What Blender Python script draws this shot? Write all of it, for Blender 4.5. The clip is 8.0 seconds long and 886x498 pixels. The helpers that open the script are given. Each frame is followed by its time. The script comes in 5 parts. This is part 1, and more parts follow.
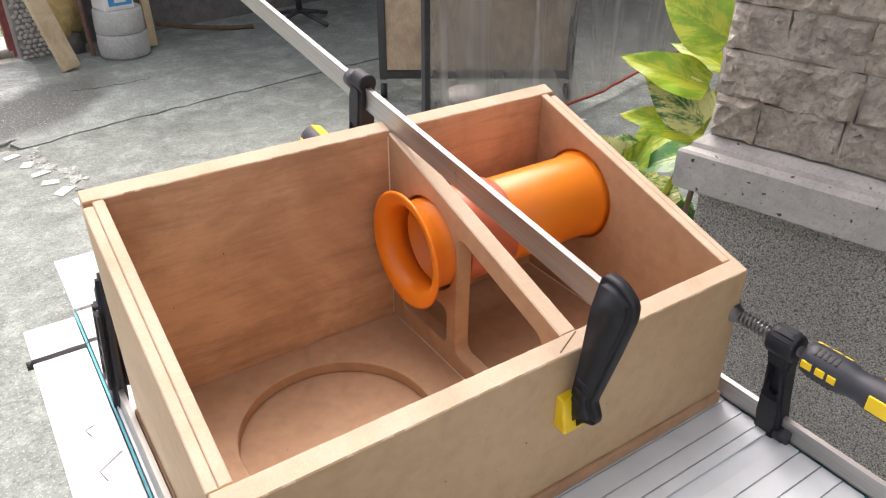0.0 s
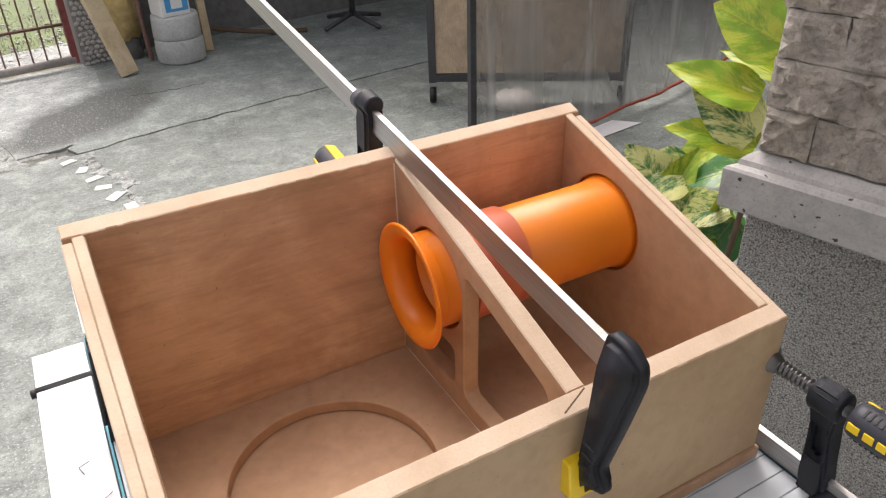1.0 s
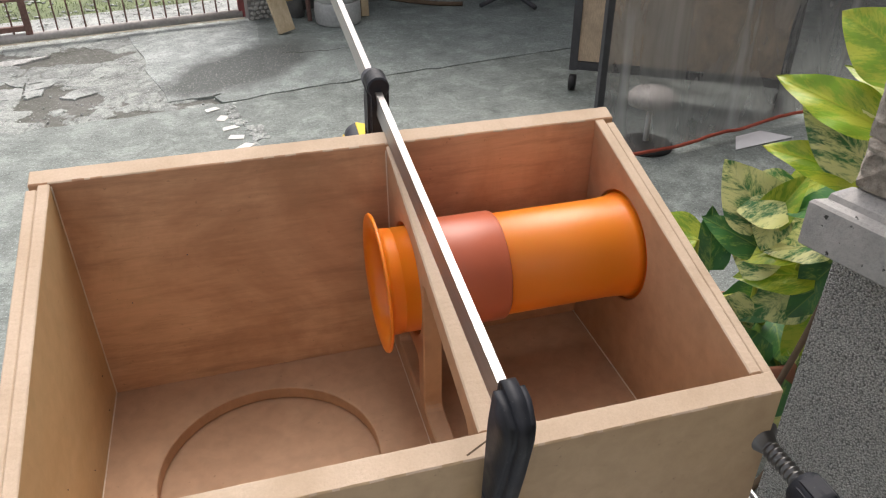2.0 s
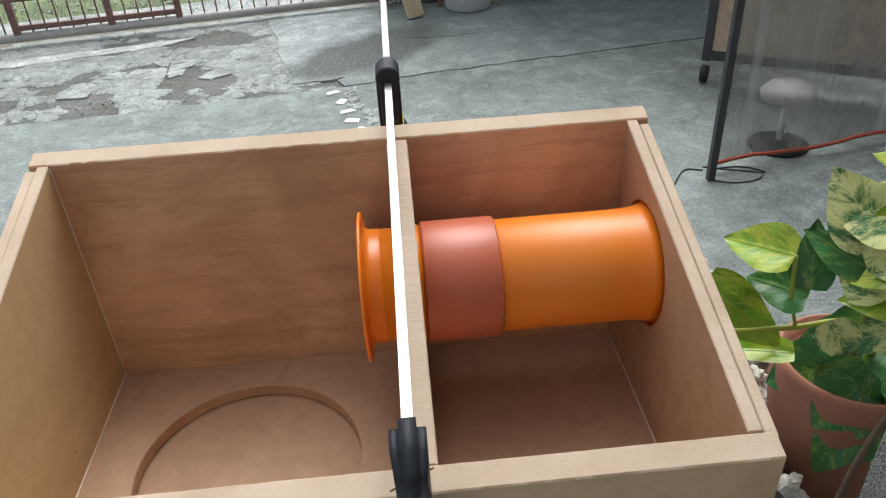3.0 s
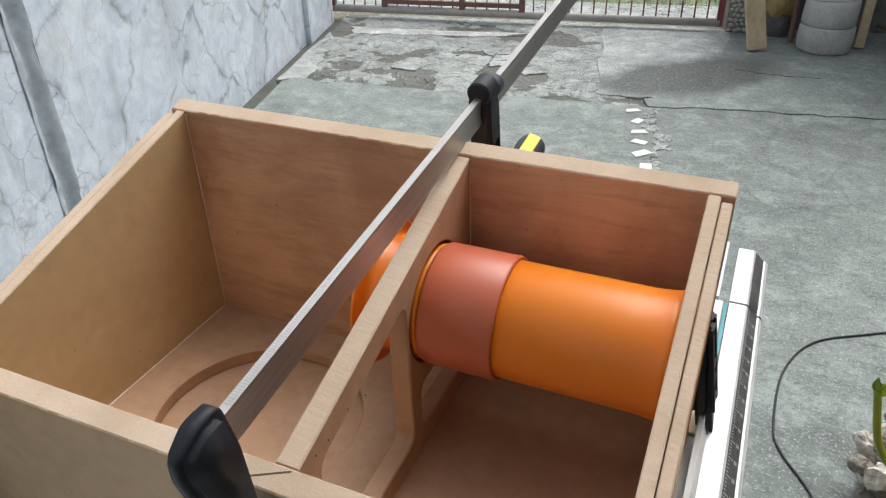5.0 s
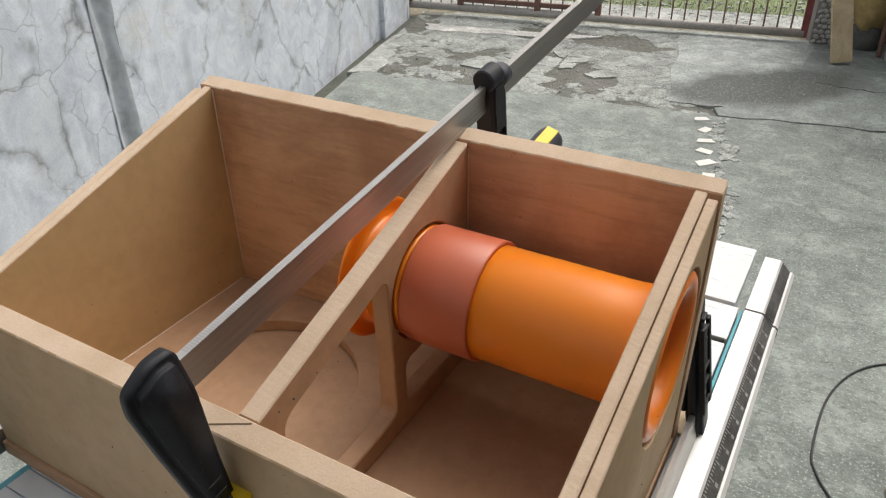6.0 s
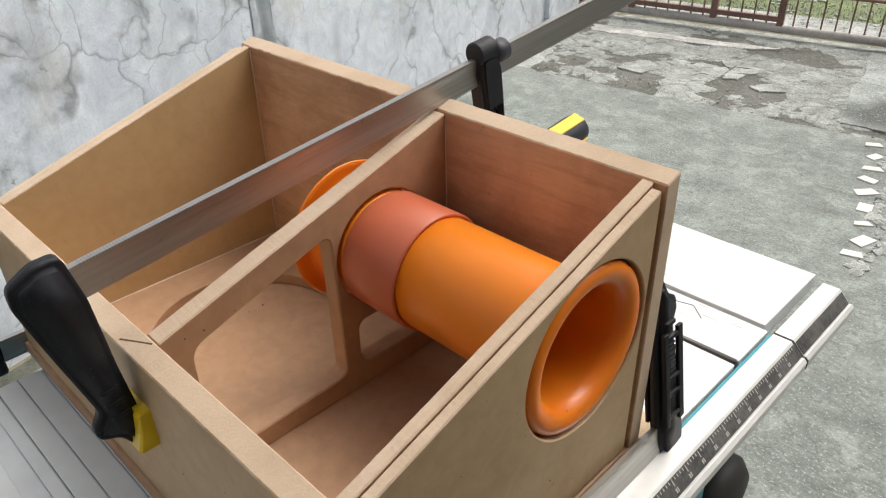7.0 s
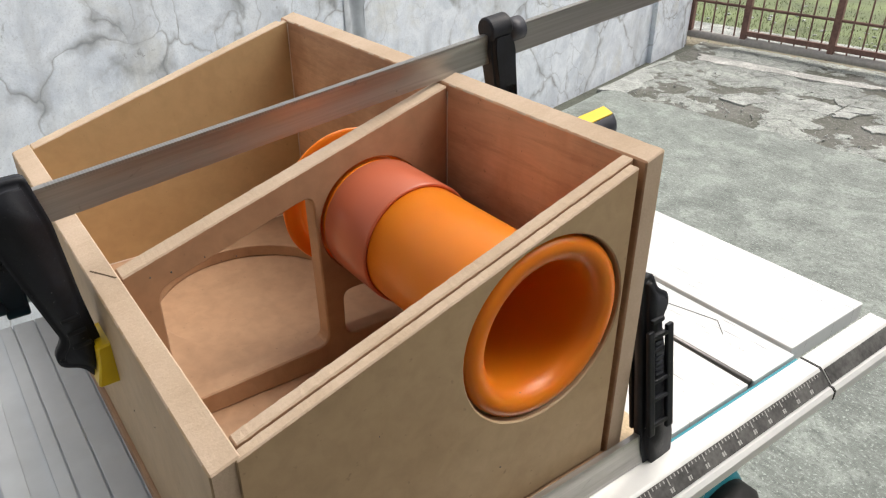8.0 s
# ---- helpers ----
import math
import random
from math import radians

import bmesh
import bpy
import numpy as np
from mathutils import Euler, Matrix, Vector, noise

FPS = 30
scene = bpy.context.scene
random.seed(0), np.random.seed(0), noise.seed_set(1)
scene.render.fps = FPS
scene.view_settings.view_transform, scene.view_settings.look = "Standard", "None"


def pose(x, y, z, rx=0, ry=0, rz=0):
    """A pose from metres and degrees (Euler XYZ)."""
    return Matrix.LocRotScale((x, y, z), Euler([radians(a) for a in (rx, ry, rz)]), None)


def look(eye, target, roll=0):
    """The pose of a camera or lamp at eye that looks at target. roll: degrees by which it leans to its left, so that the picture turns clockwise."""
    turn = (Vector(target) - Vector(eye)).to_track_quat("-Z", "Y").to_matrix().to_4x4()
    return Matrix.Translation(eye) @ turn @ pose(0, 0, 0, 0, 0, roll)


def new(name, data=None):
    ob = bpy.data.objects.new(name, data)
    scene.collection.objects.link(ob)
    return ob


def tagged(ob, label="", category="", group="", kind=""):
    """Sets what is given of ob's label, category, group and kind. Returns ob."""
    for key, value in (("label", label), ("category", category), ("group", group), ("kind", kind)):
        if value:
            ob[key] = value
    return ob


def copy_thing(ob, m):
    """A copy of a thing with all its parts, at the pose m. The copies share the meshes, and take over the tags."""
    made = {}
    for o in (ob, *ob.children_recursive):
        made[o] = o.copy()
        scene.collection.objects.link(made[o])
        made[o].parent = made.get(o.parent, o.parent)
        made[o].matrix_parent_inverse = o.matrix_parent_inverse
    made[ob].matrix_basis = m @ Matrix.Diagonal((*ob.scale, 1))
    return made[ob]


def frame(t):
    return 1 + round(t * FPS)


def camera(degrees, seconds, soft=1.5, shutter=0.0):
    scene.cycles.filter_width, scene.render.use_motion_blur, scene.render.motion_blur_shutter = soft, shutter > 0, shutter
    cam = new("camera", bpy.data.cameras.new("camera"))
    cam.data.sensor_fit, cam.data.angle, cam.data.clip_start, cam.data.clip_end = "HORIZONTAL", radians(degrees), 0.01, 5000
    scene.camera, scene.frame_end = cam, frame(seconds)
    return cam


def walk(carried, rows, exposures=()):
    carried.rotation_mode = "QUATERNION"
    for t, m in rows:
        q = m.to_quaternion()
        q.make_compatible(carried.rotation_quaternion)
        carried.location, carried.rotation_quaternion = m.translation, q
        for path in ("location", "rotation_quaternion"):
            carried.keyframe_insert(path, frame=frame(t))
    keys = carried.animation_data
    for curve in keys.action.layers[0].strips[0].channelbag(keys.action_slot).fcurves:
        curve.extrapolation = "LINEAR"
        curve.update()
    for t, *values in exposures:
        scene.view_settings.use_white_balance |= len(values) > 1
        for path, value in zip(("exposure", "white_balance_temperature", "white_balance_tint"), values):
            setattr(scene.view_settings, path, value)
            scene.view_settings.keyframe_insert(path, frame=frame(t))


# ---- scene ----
cam = camera(61.7, 8.0, 1.2)
PATH = [
    (0, (0.141, 0.146, 1.515), (1.1, 1.57, 0.489), 0.3),
    (0.5, (0.194, 0.142, 1.516), (1.046, 1.628, 0.483), 0.0),
    (1, (0.236, 0.182, 1.517), (1.06, 1.687, 0.489), -1.8),
    (1.5, (0.315, 0.177, 1.504), (0.99, 1.743, 0.459), -0.5),
    (1.7, (0.371, 0.164, 1.503), (0.945, 1.767, 0.453), 0.1),
    (2.8, (0.549, 0.209, 1.483), (0.746, 1.87, 0.385), -3.3),
    (3, (0.591, 0.208, 1.48), (0.685, 1.884, 0.393), -3.2),
    (3.5, (0.703, 0.19, 1.478), (0.501, 1.863, 0.4), -1.3),
    (4, (0.734, 0.235, 1.472), (0.414, 1.889, 0.395), -1.4),
    (4.5, (0.767, 0.265, 1.475), (0.279, 1.889, 0.414), -2.9),
    (4.7, (0.806, 0.273, 1.474), (0.212, 1.865, 0.418), -2.3),
    (5.8, (0.928, 0.281, 1.467), (0.107, 1.798, 0.454), -0.7),
    (6, (0.94, 0.289, 1.464), (0.072, 1.763, 0.426), -0.9),
    (6.4, (1.012, 0.32, 1.458), (-0.025, 1.699, 0.448), -0.3),
    (6.5, (1.039, 0.335, 1.456), (-0.043, 1.677, 0.441), -0.2),
    (7, (1.115, 0.404, 1.432), (-0.102, 1.612, 0.403), -1.2),
    (7.5, (1.158, 0.451, 1.398), (-0.155, 1.556, 0.371), 0.2),
    (8, (1.192, 0.482, 1.378), (-0.217, 1.517, 0.406), 0.0),
]
walk(cam, [(t, look(eye, target, roll)) for t, eye, target, roll in PATH],
     [(0.0, 1.04, 6850, 18), (1.5, 0.64, 6850, 17), (3.0, 0.48, 6150, 8), (3.5, 0.45, 6150, 9), (4.5, 0.4, 6150, 9), (6.0, 0.24, 6800, 11),
      (6.5, 0.3, 6800, 11), (7.5, 0.47, 6800, 11), (8.0, 0.47, 6800, 11)])

# ---- world and light ----
SUN_EL, SUN_AZ = radians(60), radians(14)
world = bpy.data.worlds.new("sky_world")
scene.world = world
world.use_nodes = True
wn = world.node_tree.nodes
sky = wn.new("ShaderNodeTexSky")
sky.sky_type, sky.sun_disc = "NISHITA", False
sky.sun_elevation, sky.sun_rotation = SUN_EL, SUN_AZ
sky.air_density, sky.dust_density, sky.ozone_density = 1.0, 6.0, 1.0
wn["Background"].inputs["Strength"].default_value = 0.15
haze = wn.new("ShaderNodeHueSaturation")
haze.inputs["Saturation"].default_value = 0.3
world.node_tree.links.new(sky.outputs[0], haze.inputs["Color"])
world.node_tree.links.new(haze.outputs[0], wn["Background"].inputs["Color"])
sun_data = bpy.data.lights.new("sun", "SUN")
sun_data.energy, sun_data.angle, sun_data.color = 1.0, radians(50), (1.0, 0.965, 0.91)
sun = new("sun", sun_data)
sun.matrix_world = look((1.7, 5.8, 9.5), (0.5, 0.8, 0.9))


# ---- node materials ----
class Nodes:
    """A material's node tree with short calls."""

    def __init__(self, name):
        self.material = bpy.data.materials.new(name)
        self.material.use_nodes = True
        self.tree = self.material.node_tree
        self.bsdf = self.tree.nodes["Principled BSDF"]

    def node(self, kind, **values):
        n = self.tree.nodes.new("ShaderNode" + kind)
        for k, v in values.items():
            if k in n.inputs:
                n.inputs[k].default_value = v
        return n

    def join(self, a, b):
        self.tree.links.new(a, b)

    def coords(self, kind="Object", scale=(1, 1, 1), turn=0.0):
        t = self.node("TexCoord")
        m = self.node("Mapping")
        m.inputs["Scale"].default_value = scale
        m.inputs["Rotation"].default_value = (0, 0, turn)
        self.join(t.outputs[kind], m.inputs["Vector"])
        return m.outputs[0]

    def noise(self, vector, scale, detail=4.0, rough=0.55, distort=0.0):
        n = self.node("TexNoise", Scale=scale, Detail=detail, Roughness=rough, Distortion=distort)
        self.join(vector, n.inputs["Vector"])
        return n.outputs["Fac"]

    def voronoi(self, vector, scale, feature="DISTANCE_TO_EDGE", randomness=1.0):
        n = self.node("TexVoronoi", Scale=scale, Randomness=randomness)
        n.feature = feature
        self.join(vector, n.inputs["Vector"])
        return n.outputs["Distance"]

    def ramp(self, value, *stops):
        n = self.node("ValToRGB")
        e = n.color_ramp.elements
        while len(e) < len(stops):
            e.new(0.5)
        for el, (p, c) in zip(e, stops):
            el.position = p
            el.color = (*c, 1) if isinstance(c, tuple) else (c, c, c, 1)
        self.join(value, n.inputs[0])
        return n.outputs[0]

    def mix(self, fac, a, b, blend="MIX"):
        n = self.tree.nodes.new("ShaderNodeMix")
        n.data_type, n.blend_type = "RGBA", blend
        for value, socket in ((fac, n.inputs[0]), (a, n.inputs[6]), (b, n.inputs[7])):
            if isinstance(value, bpy.types.NodeSocket):
                self.join(value, socket)
            elif isinstance(value, tuple):
                socket.default_value = (*value, 1)
            else:
                socket.default_value = value if socket.type == "VALUE" else (value, value, value, 1)
        return n.outputs[2]

    def maths(self, op, a, b=0.0):
        n = self.tree.nodes.new("ShaderNodeMath")
        n.operation = op
        for value, socket in ((a, n.inputs[0]), (b, n.inputs[1])):
            if isinstance(value, bpy.types.NodeSocket):
                self.join(value, socket)
            else:
                socket.default_value = value
        return n.outputs[0]

    def warp(self, vector, scale, amount):
        """The vector pushed about by noise, for wandering cracks and streaks."""
        n = self.node("TexNoise", Scale=scale, Detail=3.0)
        self.join(vector, n.inputs["Vector"])
        v = self.tree.nodes.new("ShaderNodeVectorMath")
        v.operation = "MULTIPLY_ADD"
        self.join(n.outputs["Color"], v.inputs[0])
        v.inputs[1].default_value = (amount,) * 3
        self.join(vector, v.inputs[2])
        return v.outputs[0]

    def random(self):
        return self.node("ObjectInfo").outputs["Random"]

    def finish(self, colour, rough=0.6, metal=0.0, height=None, strength=0.3, depth=0.002, **more):
        b = self.bsdf
        for value, key in ((colour, "Base Color"), (rough, "Roughness"), (metal, "Metallic")):
            if isinstance(value, bpy.types.NodeSocket):
                self.join(value, b.inputs[key])
            else:
                b.inputs[key].default_value = (*value, 1) if isinstance(value, tuple) else value
        for k, v in more.items():
            b.inputs[k.replace("_", " ")].default_value = v
        if height is not None:
            n = self.node("Bump", Strength=strength, Distance=depth)
            self.join(height, n.inputs["Height"])
            self.join(n.outputs[0], b.inputs["Normal"])
        return self.material


def plain(name, colour, rough=0.5, metal=0.0, vary=0.12, scale=30.0, bump=0.15, depth=0.001, stain=6.0, **more):
    """A surface of one colour with grain and broad stains."""
    n = Nodes(name)
    v = n.coords()
    fine, broad = n.noise(v, scale, 5), n.noise(v, stain, 3)
    both = n.mix(0.5, fine, broad)
    c = n.ramp(both, (0.3, tuple(x * (1 - vary) for x in colour)), (0.7, tuple(min(1, x * (1 + vary)) for x in colour)))
    r = n.ramp(broad, (0.3, max(0.02, rough - 0.08)), (0.7, min(1.0, rough + 0.08)))
    return n.finish(c, r, metal, fine, bump, depth, **more)


def board(name, light, dark, grain=(1, 1, 1), rough=0.55, blotch=7.0, clouds=1.0, fibre=0.5, streak=0.0):
    """Board faces: fine lengthwise grain, cloudy blotches and small flecks."""
    n = Nodes(name)
    g = n.coords(scale=grain)
    v = n.coords()
    lines = n.noise(g, 55, 6, 0.6, 0.4)
    cloud = n.noise(v, blotch, 6, 0.62, 0.6)
    c = n.mix(n.ramp(cloud, (0.40, 0.0), (0.62, clouds)), light, dark)
    c = n.mix(n.ramp(lines, (0.38, 0.0), (0.70, fibre)), c, tuple(x * 0.62 for x in dark))
    if streak:
        bands = n.noise(n.warp(n.coords(scale=(0.45, 1, 3.2)), 3, 0.16), 7, 8, 0.74)
        c = n.mix(n.ramp(bands, (0.50, 0.0), (0.64, streak)), c, tuple(x * 0.66 for x in dark))
        c = n.mix(n.ramp(bands, (0.34, streak * 0.6), (0.46, 0.0)), c, tuple(min(1, x * 1.12) for x in light))
    fleck = n.noise(v, 150, 2)
    c = n.mix(n.ramp(fleck, (0.70, 0.0), (0.78, 0.5)), c, tuple(x * 0.5 for x in dark))
    scuff = n.noise(n.coords(scale=(1, 1, 0.25)), 16, 5, 0.7)
    c = n.mix(n.ramp(scuff, (0.62, 0.0), (0.85, 0.22)), c, tuple(min(1, x * 1.35) for x in light))
    return n.finish(c, n.ramp(cloud, (0.3, rough - 0.1), (0.7, rough + 0.12)), 0.0, lines, 0.12, 0.001)


def sawn(name, light, dark):
    """Sawn board edges: pale, fibrous and a little fuzzy."""
    n = Nodes(name)
    v = n.coords()
    fuzz, cloud = n.noise(v, 420, 4, 0.7), n.noise(v, 14, 5, 0.6)
    c = n.mix(n.ramp(cloud, (0.35, 0.0), (0.7, 1.0)), light, dark)
    c = n.mix(n.ramp(fuzz, (0.35, 0.0), (0.75, 0.28)), c, tuple(x * 0.7 for x in dark))
    return n.finish(c, 0.92, 0.0, fuzz, 0.4, 0.001)


def concrete_ground(name, light, dark, wet=0.0, cracks=0.6, stain=None, worn=None):
    """Weathered concrete: soft clouds, scratches, exposed grit and pale specks. stain: centre, reach and turn of a damp
    mossy patch; worn: the heights between which low ground is mossy and high ground keeps its pale skin."""
    n = Nodes(name)
    v = n.coords()
    broad, mid, fine = n.noise(v, 0.9, 4, 0.55, 0.4), n.noise(v, 6.0, 8, 0.74, 0.3), n.noise(v, 55, 6, 0.8)
    grit = n.noise(v, 330, 3, 0.7)
    c = n.mix(n.ramp(broad, (0.36, 0.0), (0.64, 1.0)), dark, light)
    c = n.mix(n.ramp(mid, (0.50, 0.0), (0.60, 0.65)), c, tuple(min(1, x * 1.55) for x in light))
    c = n.mix(n.ramp(mid, (0.36, 0.75), (0.46, 0.0)), c, tuple(x * 0.58 for x in dark))
    brush = n.noise(n.warp(n.coords(scale=(1, 2.6, 1), turn=0.5), 5, 0.3), 18, 7, 0.78, 0.8)
    c = n.mix(n.ramp(brush, (0.51, 0.0), (0.66, 0.45)), c, tuple(min(1, x * 1.7) for x in light))
    c = n.mix(n.ramp(fine, (0.34, 0.75), (0.50, 0.0)), c, tuple(x * 0.42 for x in dark))
    c = n.mix(n.ramp(grit, (0.36, 0.45), (0.5, 0.0)), c, tuple(x * 0.5 for x in dark))
    c = n.mix(n.ramp(n.noise(v, 120, 3, 0.6), (0.57, 0.0), (0.66, 0.7)), c, tuple(min(1, x * 1.9) for x in light))
    blots = n.ramp(n.noise(n.warp(v, 3, 0.2), 2.1, 6, 0.7), (0.56, 0.0), (0.72, 0.6))
    c = n.mix(blots, c, tuple(x * 0.55 for x in dark))
    if cracks:
        crack = n.ramp(n.voronoi(n.warp(v, 2.2, 0.5), 0.75), (0.0, cracks), (0.008, 0.0))
        c = n.mix(crack, c, tuple(x * 0.3 for x in dark))
    if worn:
        at = n.node("SeparateXYZ")
        n.join(n.warp(v, 40, 0.004), at.inputs[0])
        span = n.node("MapRange")
        span.inputs["From Min"].default_value, span.inputs["From Max"].default_value = worn
        n.join(at.outputs[2], span.inputs["Value"])
        moss = n.ramp(n.noise(v, 3.0, 5, 0.6), (0.35, (0.075, 0.08, 0.06)), (0.65, (0.15, 0.15, 0.135)))
        moss = n.mix(n.ramp(n.noise(v, 70, 3, 0.7), (0.55, 0.0), (0.68, 0.6)), moss, (0.36, 0.36, 0.33))
        c = n.mix(n.ramp(span.outputs[0], (0.35, 0.0), (0.62, 1.0)), moss, c)
    rough = n.ramp(mid, (0.3, 0.66 - wet), (0.7, 0.9 - wet))
    if stain:
        centre, reach, turn = stain
        m = n.node("Mapping")
        m.vector_type = "TEXTURE"
        m.inputs["Location"].default_value = (*centre, 0)
        m.inputs["Rotation"].default_value = (0, 0, math.radians(turn))
        m.inputs["Scale"].default_value = (*reach, 1)
        n.join(n.warp(v, 3.4, 0.30), m.inputs["Vector"])
        far = n.tree.nodes.new("ShaderNodeVectorMath")
        far.operation = "LENGTH"
        n.join(m.outputs[0], far.inputs[0])
        damp = n.ramp(far.outputs["Value"], (0.62, 1.0), (0.98, 0.0))
        wetness = n.mix(n.ramp(n.noise(v, 100, 3, 0.6), (0.58, 0.0), (0.66, 0.7)), (0.075, 0.085, 0.078), (0.50, 0.50, 0.47))
        c = n.mix(n.maths("MULTIPLY", damp, 0.9), c, wetness)
    return n.finish(c, rough, 0.0, n.mix(0.5, n.mix(0.5, mid, fine), grit), 0.55, 0.005)


def cracked_plaster(name):
    """Old white plaster: blue-grey mottling, trowel marks, branching cracks that come and go, mould along them."""
    n = Nodes(name)
    v = n.coords()
    cloud, broad = n.noise(v, 6.5, 8, 0.7, 0.6), n.noise(v, 1.6, 4, 0.55, 0.4)
    fine, trowel = n.noise(v, 150, 4, 0.7), n.noise(n.warp(v, 7, 0.15), 26, 5, 0.6, 1.2)
    c = n.mix(n.ramp(cloud, (0.33, 0.0), (0.60, 1.0)), (0.58, 0.645, 0.73), (0.82, 0.88, 0.95))
    c = n.mix(n.ramp(broad, (0.52, 0.0), (0.70, 0.55)), c, (0.47, 0.50, 0.53))
    c = n.mix(n.ramp(n.noise(v, 3.4, 5, 0.6), (0.58, 0.0), (0.72, 0.40)), c, (0.62, 0.60, 0.50))
    streak = n.ramp(n.noise(n.coords(scale=(1, 1, 0.16)), 6.0, 6, 0.65), (0.56, 0.0), (0.74, 0.5))
    c = n.mix(streak, c, (0.38, 0.40, 0.42))
    big = n.voronoi(n.warp(n.warp(v, 3.2, 0.34), 14, 0.035), 2.1)
    small = n.voronoi(n.warp(n.warp(v, 6.0, 0.16), 24, 0.02), 5.2)
    here = n.ramp(n.noise(v, 1.5, 4, 0.6), (0.40, 0.0), (0.55, 1.0))
    there = n.ramp(n.noise(v, 2.3, 4, 0.6), (0.47, 0.0), (0.58, 1.0))
    mould = n.mix(n.ramp(n.noise(v, 5.2, 5, 0.65), (0.45, 0.0), (0.62, 1.0)), 0.0, n.ramp(n.maths("ADD", big, n.maths("MULTIPLY", n.noise(v, 38, 5, 0.75), 0.05)), (0.02, 0.85), (0.085, 0.0)))
    c = n.mix(mould, c, (0.235, 0.25, 0.265))
    width = n.ramp(n.noise(v, 9, 3), (0.35, 0.0), (0.7, 1.0))
    line = n.mix(width, n.ramp(big, (0.0, 0.6), (0.006, 0.0)), n.ramp(big, (0.0, 0.8), (0.016, 0.0)))
    c = n.mix(n.mix(here, 0.0, line), c, (0.25, 0.265, 0.28))
    c = n.mix(n.mix(there, 0.0, n.ramp(small, (0.0, 0.55), (0.020, 0.0))), c, (0.31, 0.33, 0.35))
    c = n.mix(n.ramp(fine, (0.3, 0.3), (0.5, 0.0)), c, (0.33, 0.35, 0.37))
    h = n.mix(0.5, n.mix(0.6, trowel, fine), n.mix(here, 1.0, n.ramp(big, (0.0, 0.0), (0.02, 1.0))))
    spots = n.mix(n.ramp(n.noise(v, 4.0, 4, 0.6), (0.58, 0.0), (0.66, 1.0)), 0.0, n.ramp(n.noise(v, 24, 5, 0.75, 0.4), (0.58, 0.0), (0.66, 0.8)))
    c = n.mix(spots, c, (0.16, 0.17, 0.185))
    return n.finish(c, 0.88, 0.0, h, 0.4, 0.004)


def leaf_material(name, green, pale, amount):
    """Variegated leaf: streaks that run out from the midrib."""
    n = Nodes(name)
    uv = n.node("TexCoord").outputs["UV"]
    s = n.node("SeparateXYZ")
    n.join(uv, s.inputs[0])
    side = n.maths("ABSOLUTE", n.maths("SUBTRACT", s.outputs[0], 0.5))
    along = n.maths("SUBTRACT", s.outputs[1], n.maths("MULTIPLY", side, 0.9))
    cmb = n.node("CombineXYZ")
    n.join(n.maths("MULTIPLY", s.outputs[0], 3.2), cmb.inputs[0])
    n.join(n.maths("MULTIPLY", along, 3.8), cmb.inputs[1])
    n.join(n.maths("MULTIPLY", n.random(), 37.0), cmb.inputs[2])
    streaks = n.mix(0.42, n.noise(cmb.outputs[0], 1.0, 4, 0.6, 0.4), n.noise(cmb.outputs[0], 4.2, 6, 0.7, 0.8))
    shade = n.noise(n.coords(), 14, 3)
    g = n.mix(n.ramp(shade, (0.35, 0.0), (0.7, 1.0)), green, tuple(x * 1.7 for x in green))
    c = n.mix(n.ramp(streaks, (0.53 - amount * 0.7, 0.0), (0.64 - amount * 0.7, 0.9)), g, pale)
    rib = n.ramp(side, (0.0, 0.7), (0.018, 0.0))
    c = n.mix(rib, c, tuple(min(1, x * 0.9) for x in pale))
    veins = n.noise(cmb.outputs[0], 3.5, 2)
    m = n.finish(c, 0.28, 0.0, n.mix(0.6, veins, n.ramp(side, (0.0, 0.0), (0.04, 1.0))), 0.35, 0.003)
    b = n.bsdf
    b.inputs["Transmission Weight"].default_value = 0.0
    b.inputs["Subsurface Weight"].default_value = 0.12
    b.inputs["Subsurface Radius"].default_value = (0.02, 0.03, 0.01)
    return m


def stone_face(name):
    n = Nodes(name)
    v = n.coords()
    cloud, fine = n.noise(v, 16, 8, 0.68, 0.6), n.noise(v, 130, 5, 0.7)
    c = n.mix(n.ramp(cloud, (0.33, 0.0), (0.66, 1.0)), (0.25, 0.218, 0.18), (0.68, 0.615, 0.52))
    tone = n.ramp(n.random(), (0.0, 0.0), (1.0, 0.45))
    c = n.mix(tone, c, (0.40, 0.37, 0.34))
    rust = n.ramp(n.noise(v, 7, 4, 0.6), (0.62, 0.0), (0.76, 0.4))
    c = n.mix(rust, c, (0.42, 0.25, 0.13))
    c = n.mix(n.ramp(fine, (0.28, 0.45), (0.5, 0.0)), c, (0.10, 0.09, 0.08))
    return n.finish(c, 0.92, 0.0, n.mix(0.5, n.noise(v, 45, 7, 0.75, 0.4), fine), 1.0, 0.012)


def cast_ledge(name):
    """Pale cast stone, blotched and pitted with small dark holes."""
    n = Nodes(name)
    v = n.coords()
    cloud, fine = n.noise(v, 9, 7, 0.7, 0.4), n.noise(v, 160, 4, 0.7)
    c = n.mix(n.ramp(cloud, (0.34, 0.0), (0.64, 1.0)), (0.36, 0.355, 0.34), (0.53, 0.515, 0.49))
    c = n.mix(n.ramp(fine, (0.32, 0.5), (0.5, 0.0)), c, (0.26, 0.255, 0.245))
    pits = n.ramp(n.noise(v, 75, 2, 0.5), (0.68, 0.0), (0.72, 1.0))
    c = n.mix(pits, c, (0.055, 0.055, 0.05))
    return n.finish(c, 0.85, 0.0, n.mix(0.5, fine, n.ramp(pits, (0.0, 1.0), (1.0, 0.0))), 0.6, 0.003)


